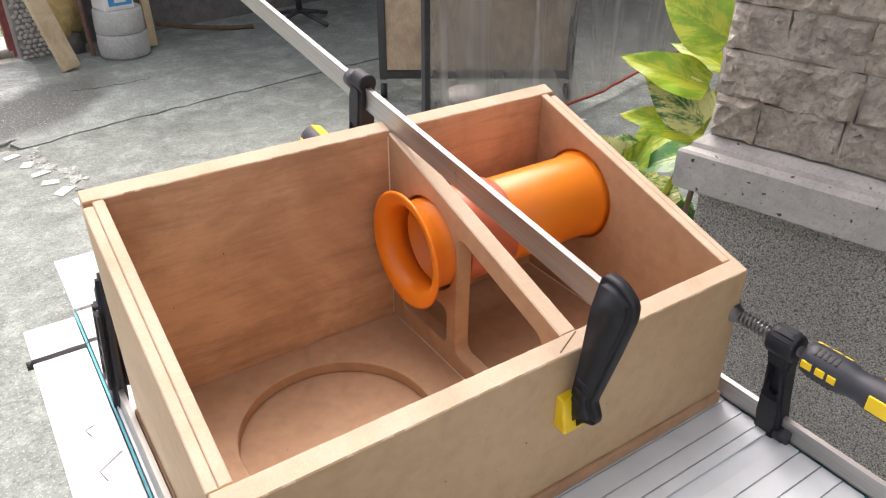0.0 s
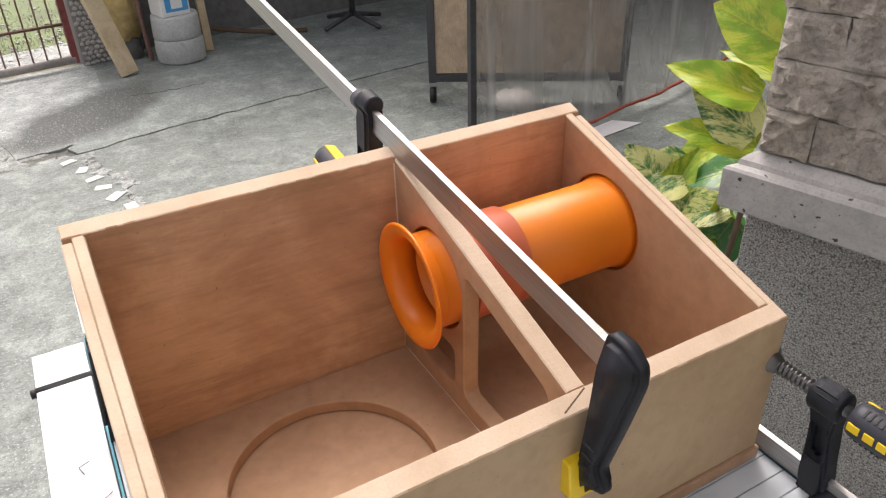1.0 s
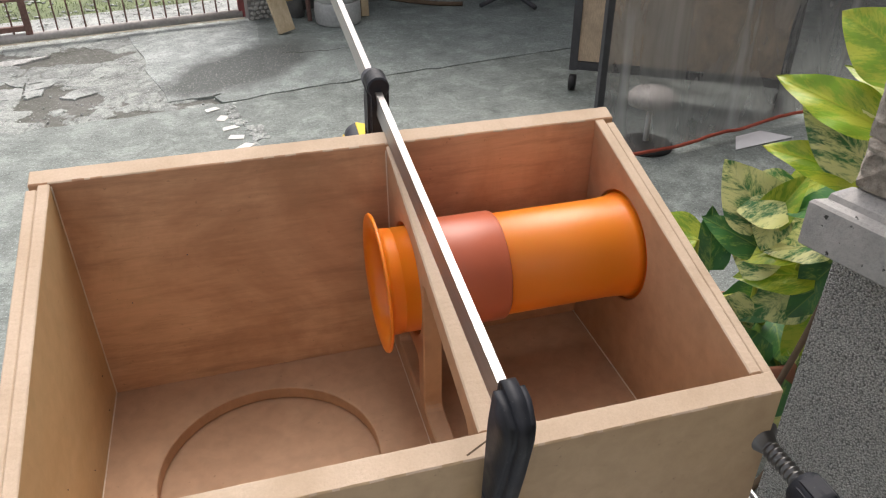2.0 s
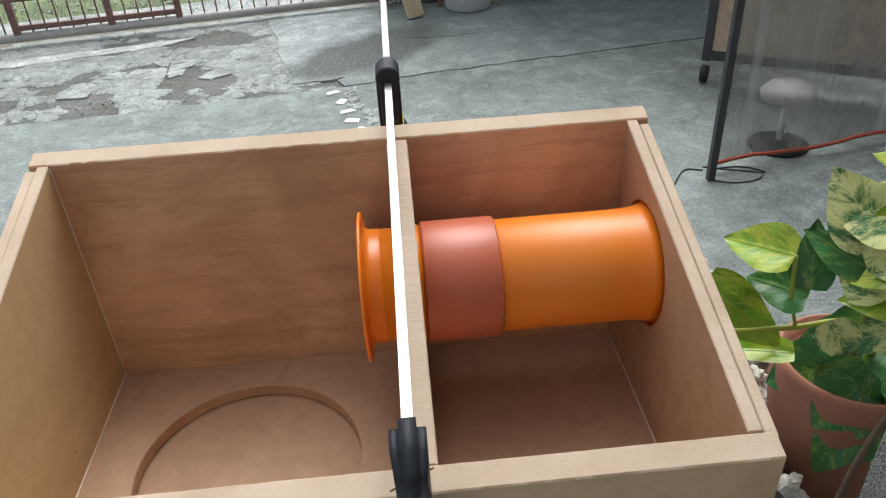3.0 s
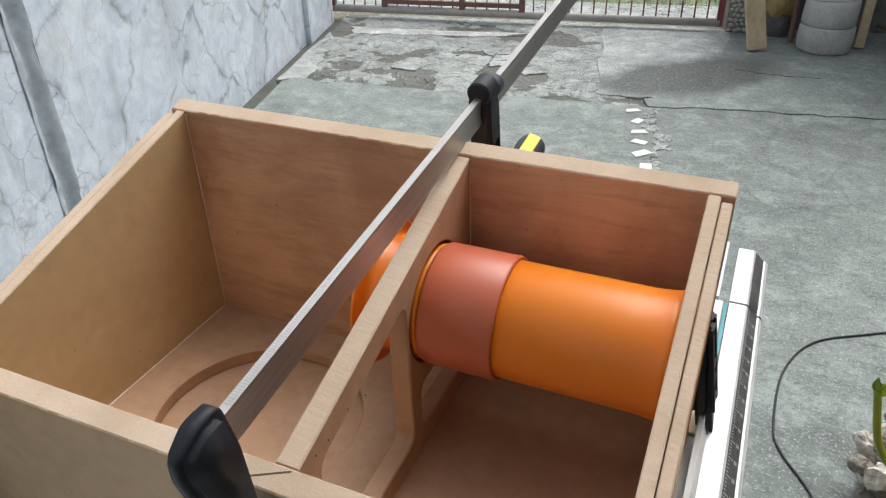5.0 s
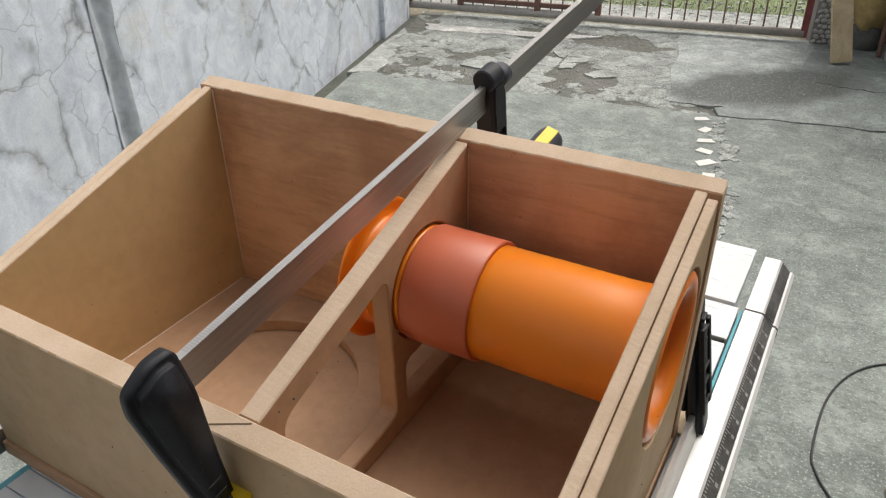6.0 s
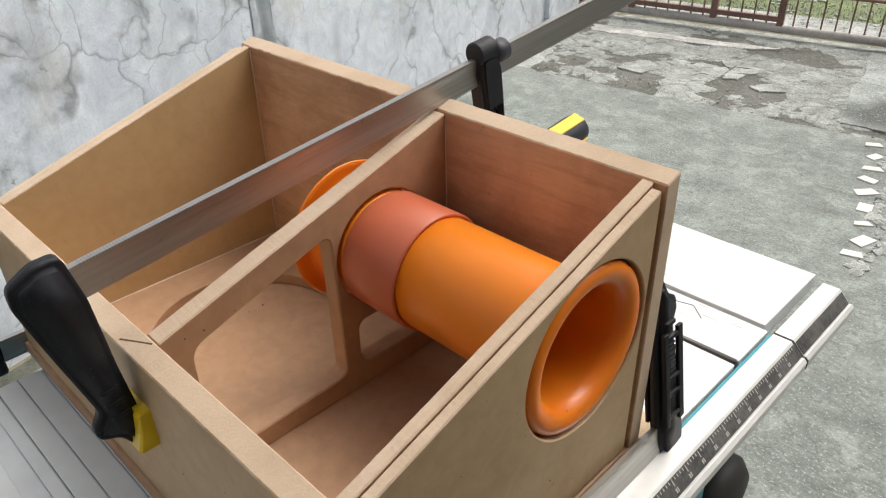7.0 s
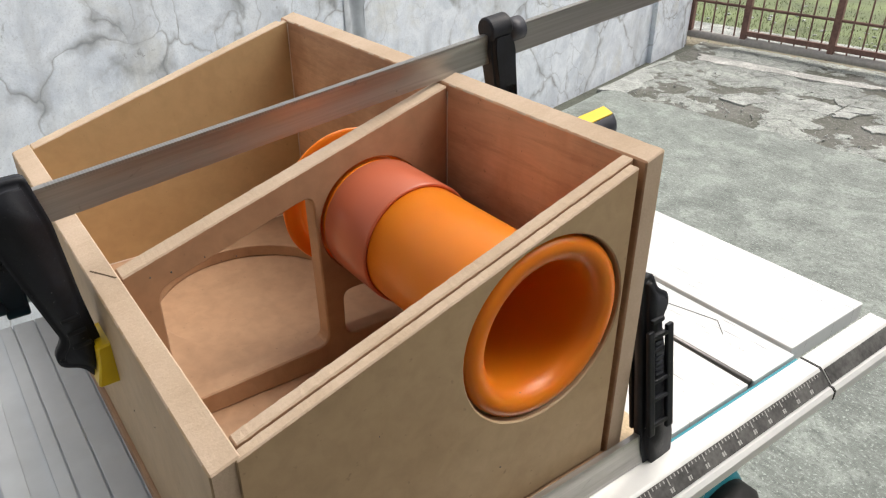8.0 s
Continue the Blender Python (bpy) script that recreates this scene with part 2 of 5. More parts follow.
def coral_stone(name):
    """Chalky broken coral: white to cream, some stones dark brown at random."""
    n = Nodes(name)
    v = n.coords()
    cloud, pores = n.noise(v, 1.6, 5, 0.6), n.noise(v, 7, 6, 0.75)
    c = n.mix(n.ramp(cloud, (0.35, 0.0), (0.65, 1.0)), (0.60, 0.545, 0.46), (0.86, 0.82, 0.74))
    c = n.mix(n.ramp(n.random(), (0.74, 0.0), (0.82, 0.8)), c, (0.17, 0.14, 0.115))
    c = n.mix(n.ramp(pores, (0.30, 0.6), (0.40, 0.0)), c, (0.22, 0.20, 0.175))
    return n.finish(c, 0.95, 0.0, pores, 0.5, 0.06)


def pebble_dash(name):
    n = Nodes(name)
    v = n.coords()
    cells = n.voronoi(v, 300, "F1")
    tone = n.noise(v, 330, 2)
    c = n.mix(n.ramp(tone, (0.35, 0.0), (0.65, 1.0)), (0.36, 0.345, 0.325), (0.80, 0.775, 0.735))
    c = n.mix(n.ramp(cells, (0.45, 0.0), (0.85, 0.85)), c, (0.12, 0.113, 0.105))
    c = n.mix(n.ramp(n.noise(v, 5, 4), (0.4, 0.0), (0.75, 0.3)), c, (0.2, 0.195, 0.185))
    return n.finish(c, 0.9, 0.0, n.ramp(cells, (0.2, 1.0), (0.9, 0.0)), 1.0, 0.004)


def steel(name, tone=0.62, rough=0.3, rust=0.3, grain=(60, 1, 60)):
    n = Nodes(name)
    v = n.coords()
    brush = n.noise(n.coords(scale=grain), 6, 4)
    spots = n.noise(v, 28, 7, 0.72, 0.6)
    c = n.mix(n.ramp(brush, (0.3, 0.0), (0.7, 1.0)), (tone * 0.78, tone * 0.76, tone * 0.73), (tone, tone * 0.98, tone * 0.95))
    worn = n.ramp(spots, (0.62, 0.0), (0.70, rust))
    c = n.mix(worn, c, (0.10, 0.065, 0.04))
    r = n.mix(worn, rough, 0.75)
    return n.finish(c, r, 0.95, brush, 0.08, 0.0005)


def worn_nylon(name):
    """Moulded black nylon: blue-black, mottled, dusted with pale specks and scuffs."""
    n = Nodes(name)
    v = n.coords()
    cloud, fine = n.noise(v, 28, 5, 0.65), n.noise(v, 190, 4, 0.7)
    c = n.mix(n.ramp(cloud, (0.35, 0.0), (0.68, 1.0)), (0.006, 0.007, 0.009), (0.016, 0.019, 0.027))
    c = n.mix(n.ramp(n.noise(v, 240, 3, 0.6), (0.69, 0.0), (0.74, 0.5)), c, (0.16, 0.155, 0.15))
    scuff = n.noise(n.coords(scale=(1, 1, 0.3)), 60, 5, 0.7)
    c = n.mix(n.ramp(scuff, (0.66, 0.0), (0.76, 0.35)), c, (0.11, 0.115, 0.125))
    return n.finish(c, n.ramp(cloud, (0.3, 0.42), (0.7, 0.66)), 0.0, fine, 0.35, 0.001, Specular_IOR_Level=0.35)


def scuffed_coating(name):
    """White table coating with thin grey scratches, smudges and a few chips."""
    n = Nodes(name)
    v = n.coords()
    smudge = n.noise(v, 9, 6, 0.65, 0.4)
    c = n.mix(n.ramp(smudge, (0.40, 0.0), (0.66, 0.55)), (0.68, 0.705, 0.71), (0.55, 0.59, 0.60))
    for turn, scale in ((0.3, (3, 70, 1)), (1.9, (3, 60, 1))):
        scratch = n.noise(n.coords(scale=scale, turn=turn), 5, 4, 0.6)
        c = n.mix(n.ramp(scratch, (0.66, 0.0), (0.70, 0.75)), c, (0.20, 0.22, 0.23))
    chips = n.ramp(n.noise(v, 85, 4, 0.7), (0.70, 0.0), (0.73, 0.7))
    c = n.mix(chips, c, (0.20, 0.21, 0.215))
    return n.finish(c, n.ramp(smudge, (0.3, 0.32), (0.7, 0.52)), 0.0, smudge, 0.05, 0.001)


def clear_sheet(name):
    """Dusty clear plastic sheeting, with pale streaks painted in as highlights."""
    n = Nodes(name)
    v = n.coords(scale=(1, 1, 0.3))
    dust = n.noise(v, 3.0, 7, 0.62, 0.8)
    c = n.ramp(dust, (0.35, (0.26, 0.25, 0.24)), (0.7, (0.46, 0.45, 0.43)))
    # Stretched noise paints pale, more opaque highlight streaks down the sheet.
    fold_glints = n.ramp(n.noise(n.warp(n.coords(scale=(1, 1, 0.10)), 1.2, 0.25), 5.5, 3, 0.5), (0.60, 0.0), (0.70, 0.6))
    c = n.mix(fold_glints, c, (0.66, 0.66, 0.65))
    m = n.finish(c, 0.25, 0.0, dust, 0.2, 0.01)
    clear = n.node("BsdfTransparent")
    both = n.node("MixShader")
    n.join(n.mix(fold_glints, n.ramp(dust, (0.3, 0.34), (0.75, 0.78)), 0.85), both.inputs[0])
    n.join(clear.outputs[0], both.inputs[1])
    n.join(n.bsdf.outputs[0], both.inputs[2])
    n.join(both.outputs[0], n.tree.nodes["Material Output"].inputs["Surface"])
    return m


PLY_X = board("plywood_lengthwise", (0.67, 0.415, 0.25), (0.47, 0.26, 0.145), (0.5, 1, 4), 0.55, 5.0, 1.0, 0.22, 0.55)
MDF = board("mdf_face", (0.52, 0.375, 0.222), (0.425, 0.292, 0.165), (1, 1, 1), 0.6, 3.5, 0.5, 0.25)
# Redder than mdf_face, and darkened to carry the shade inside the box.
MDF_IN = board("mdf_inner_shaded", (0.485, 0.302, 0.18), (0.39, 0.227, 0.13), (1, 1, 1), 0.6, 4.5, 0.6, 0.3)
MDF_TAN = board("tan_mdf_face", (0.59, 0.415, 0.215), (0.48, 0.32, 0.155), (1, 1, 1), 0.55, 3.5, 0.6, 0.2)
EDGE = sawn("mdf_edge", (0.63, 0.495, 0.37), (0.51, 0.385, 0.27))
ORANGE = plain("orange_pvc", (0.83, 0.215, 0.012), 0.33, vary=0.06, scale=9, bump=0.05, stain=4, Subsurface_Weight=0.2, Subsurface_Radius=(0.02, 0.006, 0.001), Subsurface_Scale=0.6)
COUPLING = plain("brown_pvc", (0.50, 0.125, 0.062), 0.36, vary=0.08, scale=14, bump=0.06)
GLUE = plain("dried_glue", (0.72, 0.62, 0.5), 0.4, vary=0.1, scale=200)
BLACK = worn_nylon("black_nylon")
YELLOW = plain("yellow_plastic", (0.83, 0.58, 0.015), 0.38, vary=0.06, scale=40)
GREY_GRIP = plain("dark_grey_grip", (0.028, 0.031, 0.042), 0.5, vary=0.2, scale=80)
BAR = steel("clamp_bar_steel", 0.54, 0.43, 0.55)
TEETH = steel("serrated_edge_steel", 0.46, 0.45, 0.3)
SCREW = steel("dark_screw_steel", 0.17, 0.36, 0.5, (1, 1, 1))
TABLE = scuffed_coating("pale_table_coating")
TABLE_GREY = plain("cast_grey_table", (0.59, 0.635, 0.67), 0.72, vary=0.12, scale=22, bump=0.12, stain=4, Specular_IOR_Level=0.2)
TEAL = plain("teal_paint", (0.012, 0.26, 0.33), 0.36, vary=0.15, scale=40)
ALU = plain("rail_aluminium", (0.66, 0.67, 0.66), 0.36, 0.25, vary=0.08, scale=40, bump=0.1)
DARK = plain("dark_rubber", (0.02, 0.02, 0.02), 0.6, vary=0.2)
SMUDGE = plain("graphite_smudge", (0.12, 0.085, 0.055), 0.95, vary=0.5, scale=300, Specular_IOR_Level=0.1)
MARK = plain("engraved_mark", (0.10, 0.105, 0.11), 0.7)
SCALE = plain("worn_black_scale", (0.07, 0.07, 0.068), 0.5, vary=0.9, scale=160, stain=25)
TICK = plain("scale_print", (0.42, 0.42, 0.41), 0.5)
STAIN = ((0.60, 5.02), (0.80, 0.38), 49)
OLD = concrete_ground("dirty_old_concrete", (0.345, 0.37, 0.345), (0.225, 0.243, 0.228), 0.0, 0.0, None, (-0.0165, -0.0075))
GROUND = concrete_ground("old_concrete", (0.385, 0.405, 0.385), (0.27, 0.286, 0.27), 0.0, 0.0)
SLAB = concrete_ground("smooth_concrete", (0.245, 0.274, 0.254), (0.165, 0.189, 0.174), 0.08, 0.25)
CARPORT = concrete_ground("carport_concrete", (0.258, 0.292, 0.272), (0.191, 0.220, 0.206), 0.16, 0.0, STAIN)
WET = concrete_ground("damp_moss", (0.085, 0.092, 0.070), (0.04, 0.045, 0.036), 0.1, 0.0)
PATCH = concrete_ground("patch_concrete", (0.39, 0.425, 0.405), (0.27, 0.298, 0.282), 0.0, 0.0, STAIN)
PALE = concrete_ground("pale_concrete", (0.52, 0.52, 0.495), (0.40, 0.405, 0.385), 0.0, 0.0)
PLASTER = cracked_plaster("cracked_plaster")
JOINT = plain("mouldy_joint", (0.52, 0.56, 0.60), 0.95, vary=0.35, scale=22, bump=0.6, depth=0.006, stain=7)
STONE = stone_face("split_stone")
DASH = pebble_dash("pebble_dash")
LEDGE = cast_ledge("cast_ledge")
MORTAR = plain("mortar", (0.26, 0.25, 0.24), 0.95, vary=0.2, scale=90, bump=0.5, depth=0.003)
PEBBLE = plain("river_pebble", (0.42, 0.41, 0.38), 0.6, vary=0.3, scale=9, stain=3)
RUBBLE = coral_stone("coral_rubble")
RUST = plain("rusty_paint", (0.19, 0.105, 0.085), 0.7, vary=0.45, scale=60, bump=0.4)
GALV = plain("weathered_pipe", (0.42, 0.395, 0.37), 0.6, vary=0.3, scale=50, bump=0.3)
GRASS = plain("grass", (0.15, 0.19, 0.085), 0.8, vary=0.7, scale=90, stain=2.2)
SOIL = plain("soil", (0.20, 0.18, 0.13), 0.95, vary=0.4, scale=30, bump=0.6, depth=0.02)
TERRA = plain("terracotta", (0.36, 0.145, 0.088), 0.8, vary=0.15, scale=40, bump=0.3)
MAROON = plain("maroon_paint", (0.22, 0.055, 0.055), 0.55, vary=0.4, scale=30, bump=0.3)
LUMBER = board("old_lumber", (0.66, 0.54, 0.36), (0.50, 0.39, 0.24), (6, 6, 0.5), 0.8)
CEMENT = plain("cast_cement", (0.46, 0.47, 0.455), 0.92, vary=0.25, scale=60, bump=0.7, depth=0.005)
SACK = plain("yellow_stone", (0.50, 0.37, 0.16), 0.9, vary=0.35, scale=20, bump=0.7, depth=0.02)
IRON = plain("dark_steel_frame", (0.045, 0.045, 0.05), 0.45, vary=0.3, scale=50, bump=0.3)
PANEL_WOOD = board("stained_plywood", (0.58, 0.44, 0.30), (0.34, 0.26, 0.19), (5, 5, 0.6), 0.7, 4)
SHEET = clear_sheet("dusty_plastic_sheet")
CABLE = plain("black_cable", (0.02, 0.02, 0.022), 0.5)
HOSE = plain("red_hose", (0.40, 0.07, 0.035), 0.5)
WHITE = plain("white_plastic", (0.78, 0.78, 0.76), 0.4, vary=0.04)
BLUE = plain("blue_print", (0.05, 0.30, 0.62), 0.4)
CHIP = plain("white_tile", (0.74, 0.73, 0.68), 0.45, vary=0.1)
# Dark stone tone that also carries the shade on the carport's back wall.
DARKWALL = plain("shade_dark_stone", (0.14, 0.14, 0.135), 0.9, vary=0.4, scale=18, bump=0.8, depth=0.02, stain=3)
HOUSE = plain("house_paint", (0.55, 0.53, 0.5), 0.85, vary=0.08, scale=20)
ROOF = plain("roof_sheet", (0.25, 0.25, 0.25), 0.7, vary=0.2)
STEM = plain("plant_stem", (0.30, 0.33, 0.03), 0.4, vary=0.25)
DRY = plain("dry_vine", (0.12, 0.08, 0.05), 0.8, vary=0.3)
LEAF_BRIGHT = leaf_material("leaf_bright", (0.14, 0.25, 0.013), (0.42, 0.46, 0.04), 0.12)
LEAF_CREAM = leaf_material("leaf_cream", (0.04, 0.14, 0.035), (0.74, 0.73, 0.30), 0.15)
LEAF_DARK = leaf_material("leaf_dark", (0.03, 0.115, 0.025), (0.22, 0.34, 0.06), 0.02)
PAPER = plain("white_sheet_scrap", (0.72, 0.72, 0.72), 0.7, vary=0.04)


# ---- building helpers ----
def thing(name, loc, label, category, group="", kind=""):
    ob = new(name)
    ob.location = loc
    ob.empty_display_size = 0.05
    return tagged(ob, label, category, group, kind)


def part(name, bm, material, parent=None, label="", smooth=False, local=False):
    """Links a bmesh as one mesh object. Its points are in the world's place, or in the parent's with local."""
    if isinstance(bm, bpy.types.Mesh):
        me = bm
    else:
        bmesh.ops.recalc_face_normals(bm, faces=bm.faces)
        me = bpy.data.meshes.new(name)
        bm.to_mesh(me)
        bm.free()
        if smooth:
            me.polygons.foreach_set("use_smooth", [True] * len(me.polygons))
            me.update()
        for m in material if isinstance(material, (list, tuple)) else [material]:
            me.materials.append(m)
    ob = new(name, me)
    if parent is not None:
        ob.parent = parent
        if not local:
            base = parent
            at = Vector((0, 0, 0))
            while base is not None:
                at = at + base.location
                base = base.parent
            ob.matrix_parent_inverse = Matrix.Translation(-at)
    if label:
        ob["label"] = label
    return ob


def block(bm, x0, x1, y0, y1, z0, z1, m=None, bevel=0.0):
    """A box between two corners, added to bm; with m, moved by it."""
    vs = [bm.verts.new((x, y, z)) for x in (x0, x1) for y in (y0, y1) for z in (z0, z1)]
    quads = [(0, 1, 3, 2), (4, 6, 7, 5), (0, 4, 5, 1), (2, 3, 7, 6), (0, 2, 6, 4), (1, 5, 7, 3)]
    fs = [bm.faces.new([vs[i] for i in q]) for q in quads]
    if bevel:
        es = list({e for f in fs for e in f.edges})
        r = bmesh.ops.bevel(bm, geom=es, offset=bevel, segments=2, affect="EDGES", profile=0.6)
        vs = list({v for f in r["faces"] for v in f.verts})
    if m is not None:
        bmesh.ops.transform(bm, matrix=m, verts=vs)
    return vs


def box(x0, x1, y0, y1, z0, z1, m=None, bevel=0.0):
    bm = bmesh.new()
    block(bm, x0, x1, y0, y1, z0, z1, m, bevel)
    return bm


def rounded(points, radius, steps=5):
    """A polygon's corners rounded off."""
    out = []
    for i, p in enumerate(points):
        p, a, b = Vector(p), Vector(points[i - 1]), Vector(points[(i + 1) % len(points)])
        u, w = (a - p).normalized(), (b - p).normalized()
        for k in range(steps + 1):
            s = k / steps
            q0, q1 = p + u * radius * (1 - s), p + w * radius * s
            out.append(tuple(q0 * (1 - s) + q1 * s))
    return out


def ring(cx, cy, r, n=48):
    return [(cx + r * math.cos(2 * math.pi * k / n), cy + r * math.sin(2 * math.pi * k / n)) for k in range(n)]


def plate(outline, holes, a, b, put, bevel=0.0012, segments=1):
    """A flat plate with holes: 2D outlines, between a and b along the axis that put(u, v, w) adds."""
    bm = bmesh.new()
    edges = []
    for loop in (outline, *holes):
        vs = [bm.verts.new((u, v, 0)) for u, v in loop]
        edges += [bm.edges.new((vs[i - 1], vs[i])) for i in range(len(vs))]
    r = bmesh.ops.triangle_fill(bm, edges=edges, use_beauty=True, use_dissolve=False)
    faces = [g for g in r["geom"] if isinstance(g, bmesh.types.BMFace)]
    ext = bmesh.ops.extrude_face_region(bm, geom=faces)
    for v in (g for g in ext["geom"] if isinstance(g, bmesh.types.BMVert)):
        v.co.z = 1
    for v in bm.verts:
        v.co = put(v.co.x, v.co.y, a + (b - a) * v.co.z)
    bmesh.ops.recalc_face_normals(bm, faces=bm.faces)
    if bevel:
        sharp = [e for e in bm.edges if len(e.link_faces) == 2 and e.calc_face_angle(0) > 0.6]
        bmesh.ops.bevel(bm, geom=sharp, offset=bevel, segments=segments, affect="EDGES")
    return bm


def lathe(bm, profile, n, put, close=False):
    """Turns a profile of (along, radius) round an axis; put(along, c, s) gives the place."""
    rows = [[bm.verts.new(put(a, r * math.cos(2 * math.pi * k / n), r * math.sin(2 * math.pi * k / n))) for k in range(n)] for a, r in profile]
    pairs = list(zip(rows, rows[1:])) + ([(rows[-1], rows[0])] if close else [])
    for p, q in pairs:
        for k in range(n):
            bm.faces.new((p[k - 1], p[k], q[k], q[k - 1]))
    if not close:
        bm.faces.new(rows[0]), bm.faces.new(rows[-1][::-1])
    return bm


def tube(bm, points, r, n=8):
    """A round bar along a path of places."""
    pts = [Vector(p) for p in points]
    rows = []
    for i, p in enumerate(pts):
        d = (pts[min(i + 1, len(pts) - 1)] - pts[max(i - 1, 0)]).normalized()
        u = d.orthogonal().normalized() if i == 0 else (u - d * u.dot(d)).normalized()
        w = d.cross(u)
        rr = r[i] if isinstance(r, (list, tuple)) else r
        rows.append([bm.verts.new(p + rr * (u * math.cos(2 * math.pi * k / n) + w * math.sin(2 * math.pi * k / n))) for k in range(n)])
    for a, b in zip(rows, rows[1:]):
        for k in range(n):
            bm.faces.new((a[k - 1], a[k], b[k], b[k - 1]))
    bm.faces.new(rows[0]), bm.faces.new(rows[-1][::-1])
    return bm


def bend(points, steps=8):
    """A smooth path through the given places."""
    p = [Vector(q) for q in points]
    p = [p[0] * 2 - p[1]] + p + [p[-1] * 2 - p[-2]]
    out = []
    for i in range(1, len(p) - 2):
        for k in range(steps):
            t = k / steps
            out.append(0.5 * (2 * p[i] + (p[i + 1] - p[i - 1]) * t + (2 * p[i - 1] - 5 * p[i] + 4 * p[i + 1] - p[i + 2]) * t * t
                              + (3 * p[i] - p[i - 1] - 3 * p[i + 1] + p[i + 2]) * t ** 3))
    return out + [p[-2]]


def frame_on(x, y, angle, z=0.0):
    """A wall's own place: x runs along the wall, y through it."""
    return pose(x, y, z, 0, 0, angle)


def lump(bm, m, seed, sub=2, rough=0.22):
    """A rough stone: a sphere pushed about by noise and set in place by m."""
    r = bmesh.ops.create_icosphere(bm, subdivisions=sub, radius=1)
    for v in r["verts"]:
        k = noise.noise(v.co * 1.4 + Vector((seed * 7.1, seed, 0)))
        k2 = noise.noise(v.co * 3.1 + Vector((seed, seed * 3.3, 5)))
        v.co = m @ (v.co * (1 + rough * 1.6 * k + rough * 0.8 * k2))


# ---- the yard: ground, walls, gate ----
def sheet(name, outline, z0, z1, material, label, parent=None, bevel=0.004):
    ob = part(name, plate(outline, [], z0, z1, lambda u, v, w: Vector((u, v, w)), bevel), material, parent)
    return tagged(ob, label, "ground", kind="structure") if parent is None else ob


def ragged(a, b, steps, amount, seed):
    """A wandering line between two points."""
    a, b = Vector(a), Vector(b)
    side = Vector((-(b - a).y, (b - a).x)).normalized()
    out = []
    for k in range(steps + 1):
        t = k / steps
        off = 0 if k in (0, steps) else amount * (noise.noise(Vector((t * steps * 0.37, seed, 0))) + 0.6 * noise.noise(Vector((t * steps * 0.9, seed, 3))))
        out.append(tuple(a.lerp(b, t) + side * off))
    return out


def big_ground():
    bm = bmesh.new()
    vs = [bm.verts.new(p) for p in ((-400, -400, -0.03), (400, -400, -0.03), (400, 400, -0.03), (-400, 400, -0.03))]
    bm.faces.new(vs)
    return part("ground", bm, SOIL)


tagged(big_ground(), "bare brown soil with thin grass round the yard", "ground", kind="structure")

EDGE_LINE = ragged((-1.90, 3.98), (0.0, 4.22), 22, 0.07, 1) + ragged((0.0, 4.22), (0.31, 4.25), 5, 0.04, 8)[1:] + ragged((0.31, 4.25), (0.80, 4.37), 7, 0.04, 2)[1:] + ragged((0.80, 4.37), (2.75, 4.67), 34, 0.03, 3)[1:] + [(5.6, 5.15)]
WALL_AT = frame_on(-0.49, -1.40, 105.4)


def wall_x(y):
    """Where the boundary wall's face stands at y."""
    return -0.49 - (y + 1.40) * math.tan(math.radians(15.4))


GUTTER = ragged((wall_x(-3.0) + 0.10, -3.0), (wall_x(3.92) + 0.11, 3.92), 60, 0.012, 71)
sheet("pavement_main", [(5.6, -3.0), *[p for p in EDGE_LINE[::-1] if p[0] > -1.82], *GUTTER[::-1]], -0.04, 0.0, SLAB, "grey smooth concrete yard slab, scuffed and stained")
FAR = [(x + 0.003, y + 0.022 + 0.016 * noise.noise(Vector((x * 6, 0, 4)))) for x, y in EDGE_LINE if x > 0.26]
sheet("pavement_carport", [*FAR, (5.4, 7.2), (0.75, 6.2), (0.585, 6.02), *ragged((0.585, 6.02), (0.60, 4.72), 8, 0.02, 5)[1:], *ragged((0.60, 4.72), (0.27, 4.38), 5, 0.05, 6)[1:]], -0.04, -0.002, CARPORT, "smooth dark grey concrete floor under the carport", None, 0.0005)
sheet("pavement_patch", [*ragged((0.02, 4.37), (0.68, 4.47), 12, 0.05, 11), *ragged((0.68, 4.47), (0.64, 6.03), 8, 0.03, 12)[1:], *ragged((0.64, 6.03), (-0.31, 5.86), 4, 0.01, 13)[1:], *ragged((-0.31, 5.86), (0.02, 4.37), 10, 0.03, 14)[1:-1]], -0.03, -0.0028, PATCH, "pale square patch of newer concrete with a damp stain", None, 0.002)

split = [(0.70 + 0.48 * t, 5.085 - 0.03 * math.sin(3 * t) + 0.03 * noise.noise(Vector((t * 9, 2, 0))), -0.0035) for t in (j / 30 for j in range(31))]
part("crack", tube(bmesh.new(), split, [0.003 + 0.008 * abs(noise.noise(Vector((j * 0.6, 9, 0)))) * (1 - j / 36) for j in range(31)], 5), WET, bpy.data.objects["pavement_carport"], "dark winding crack")


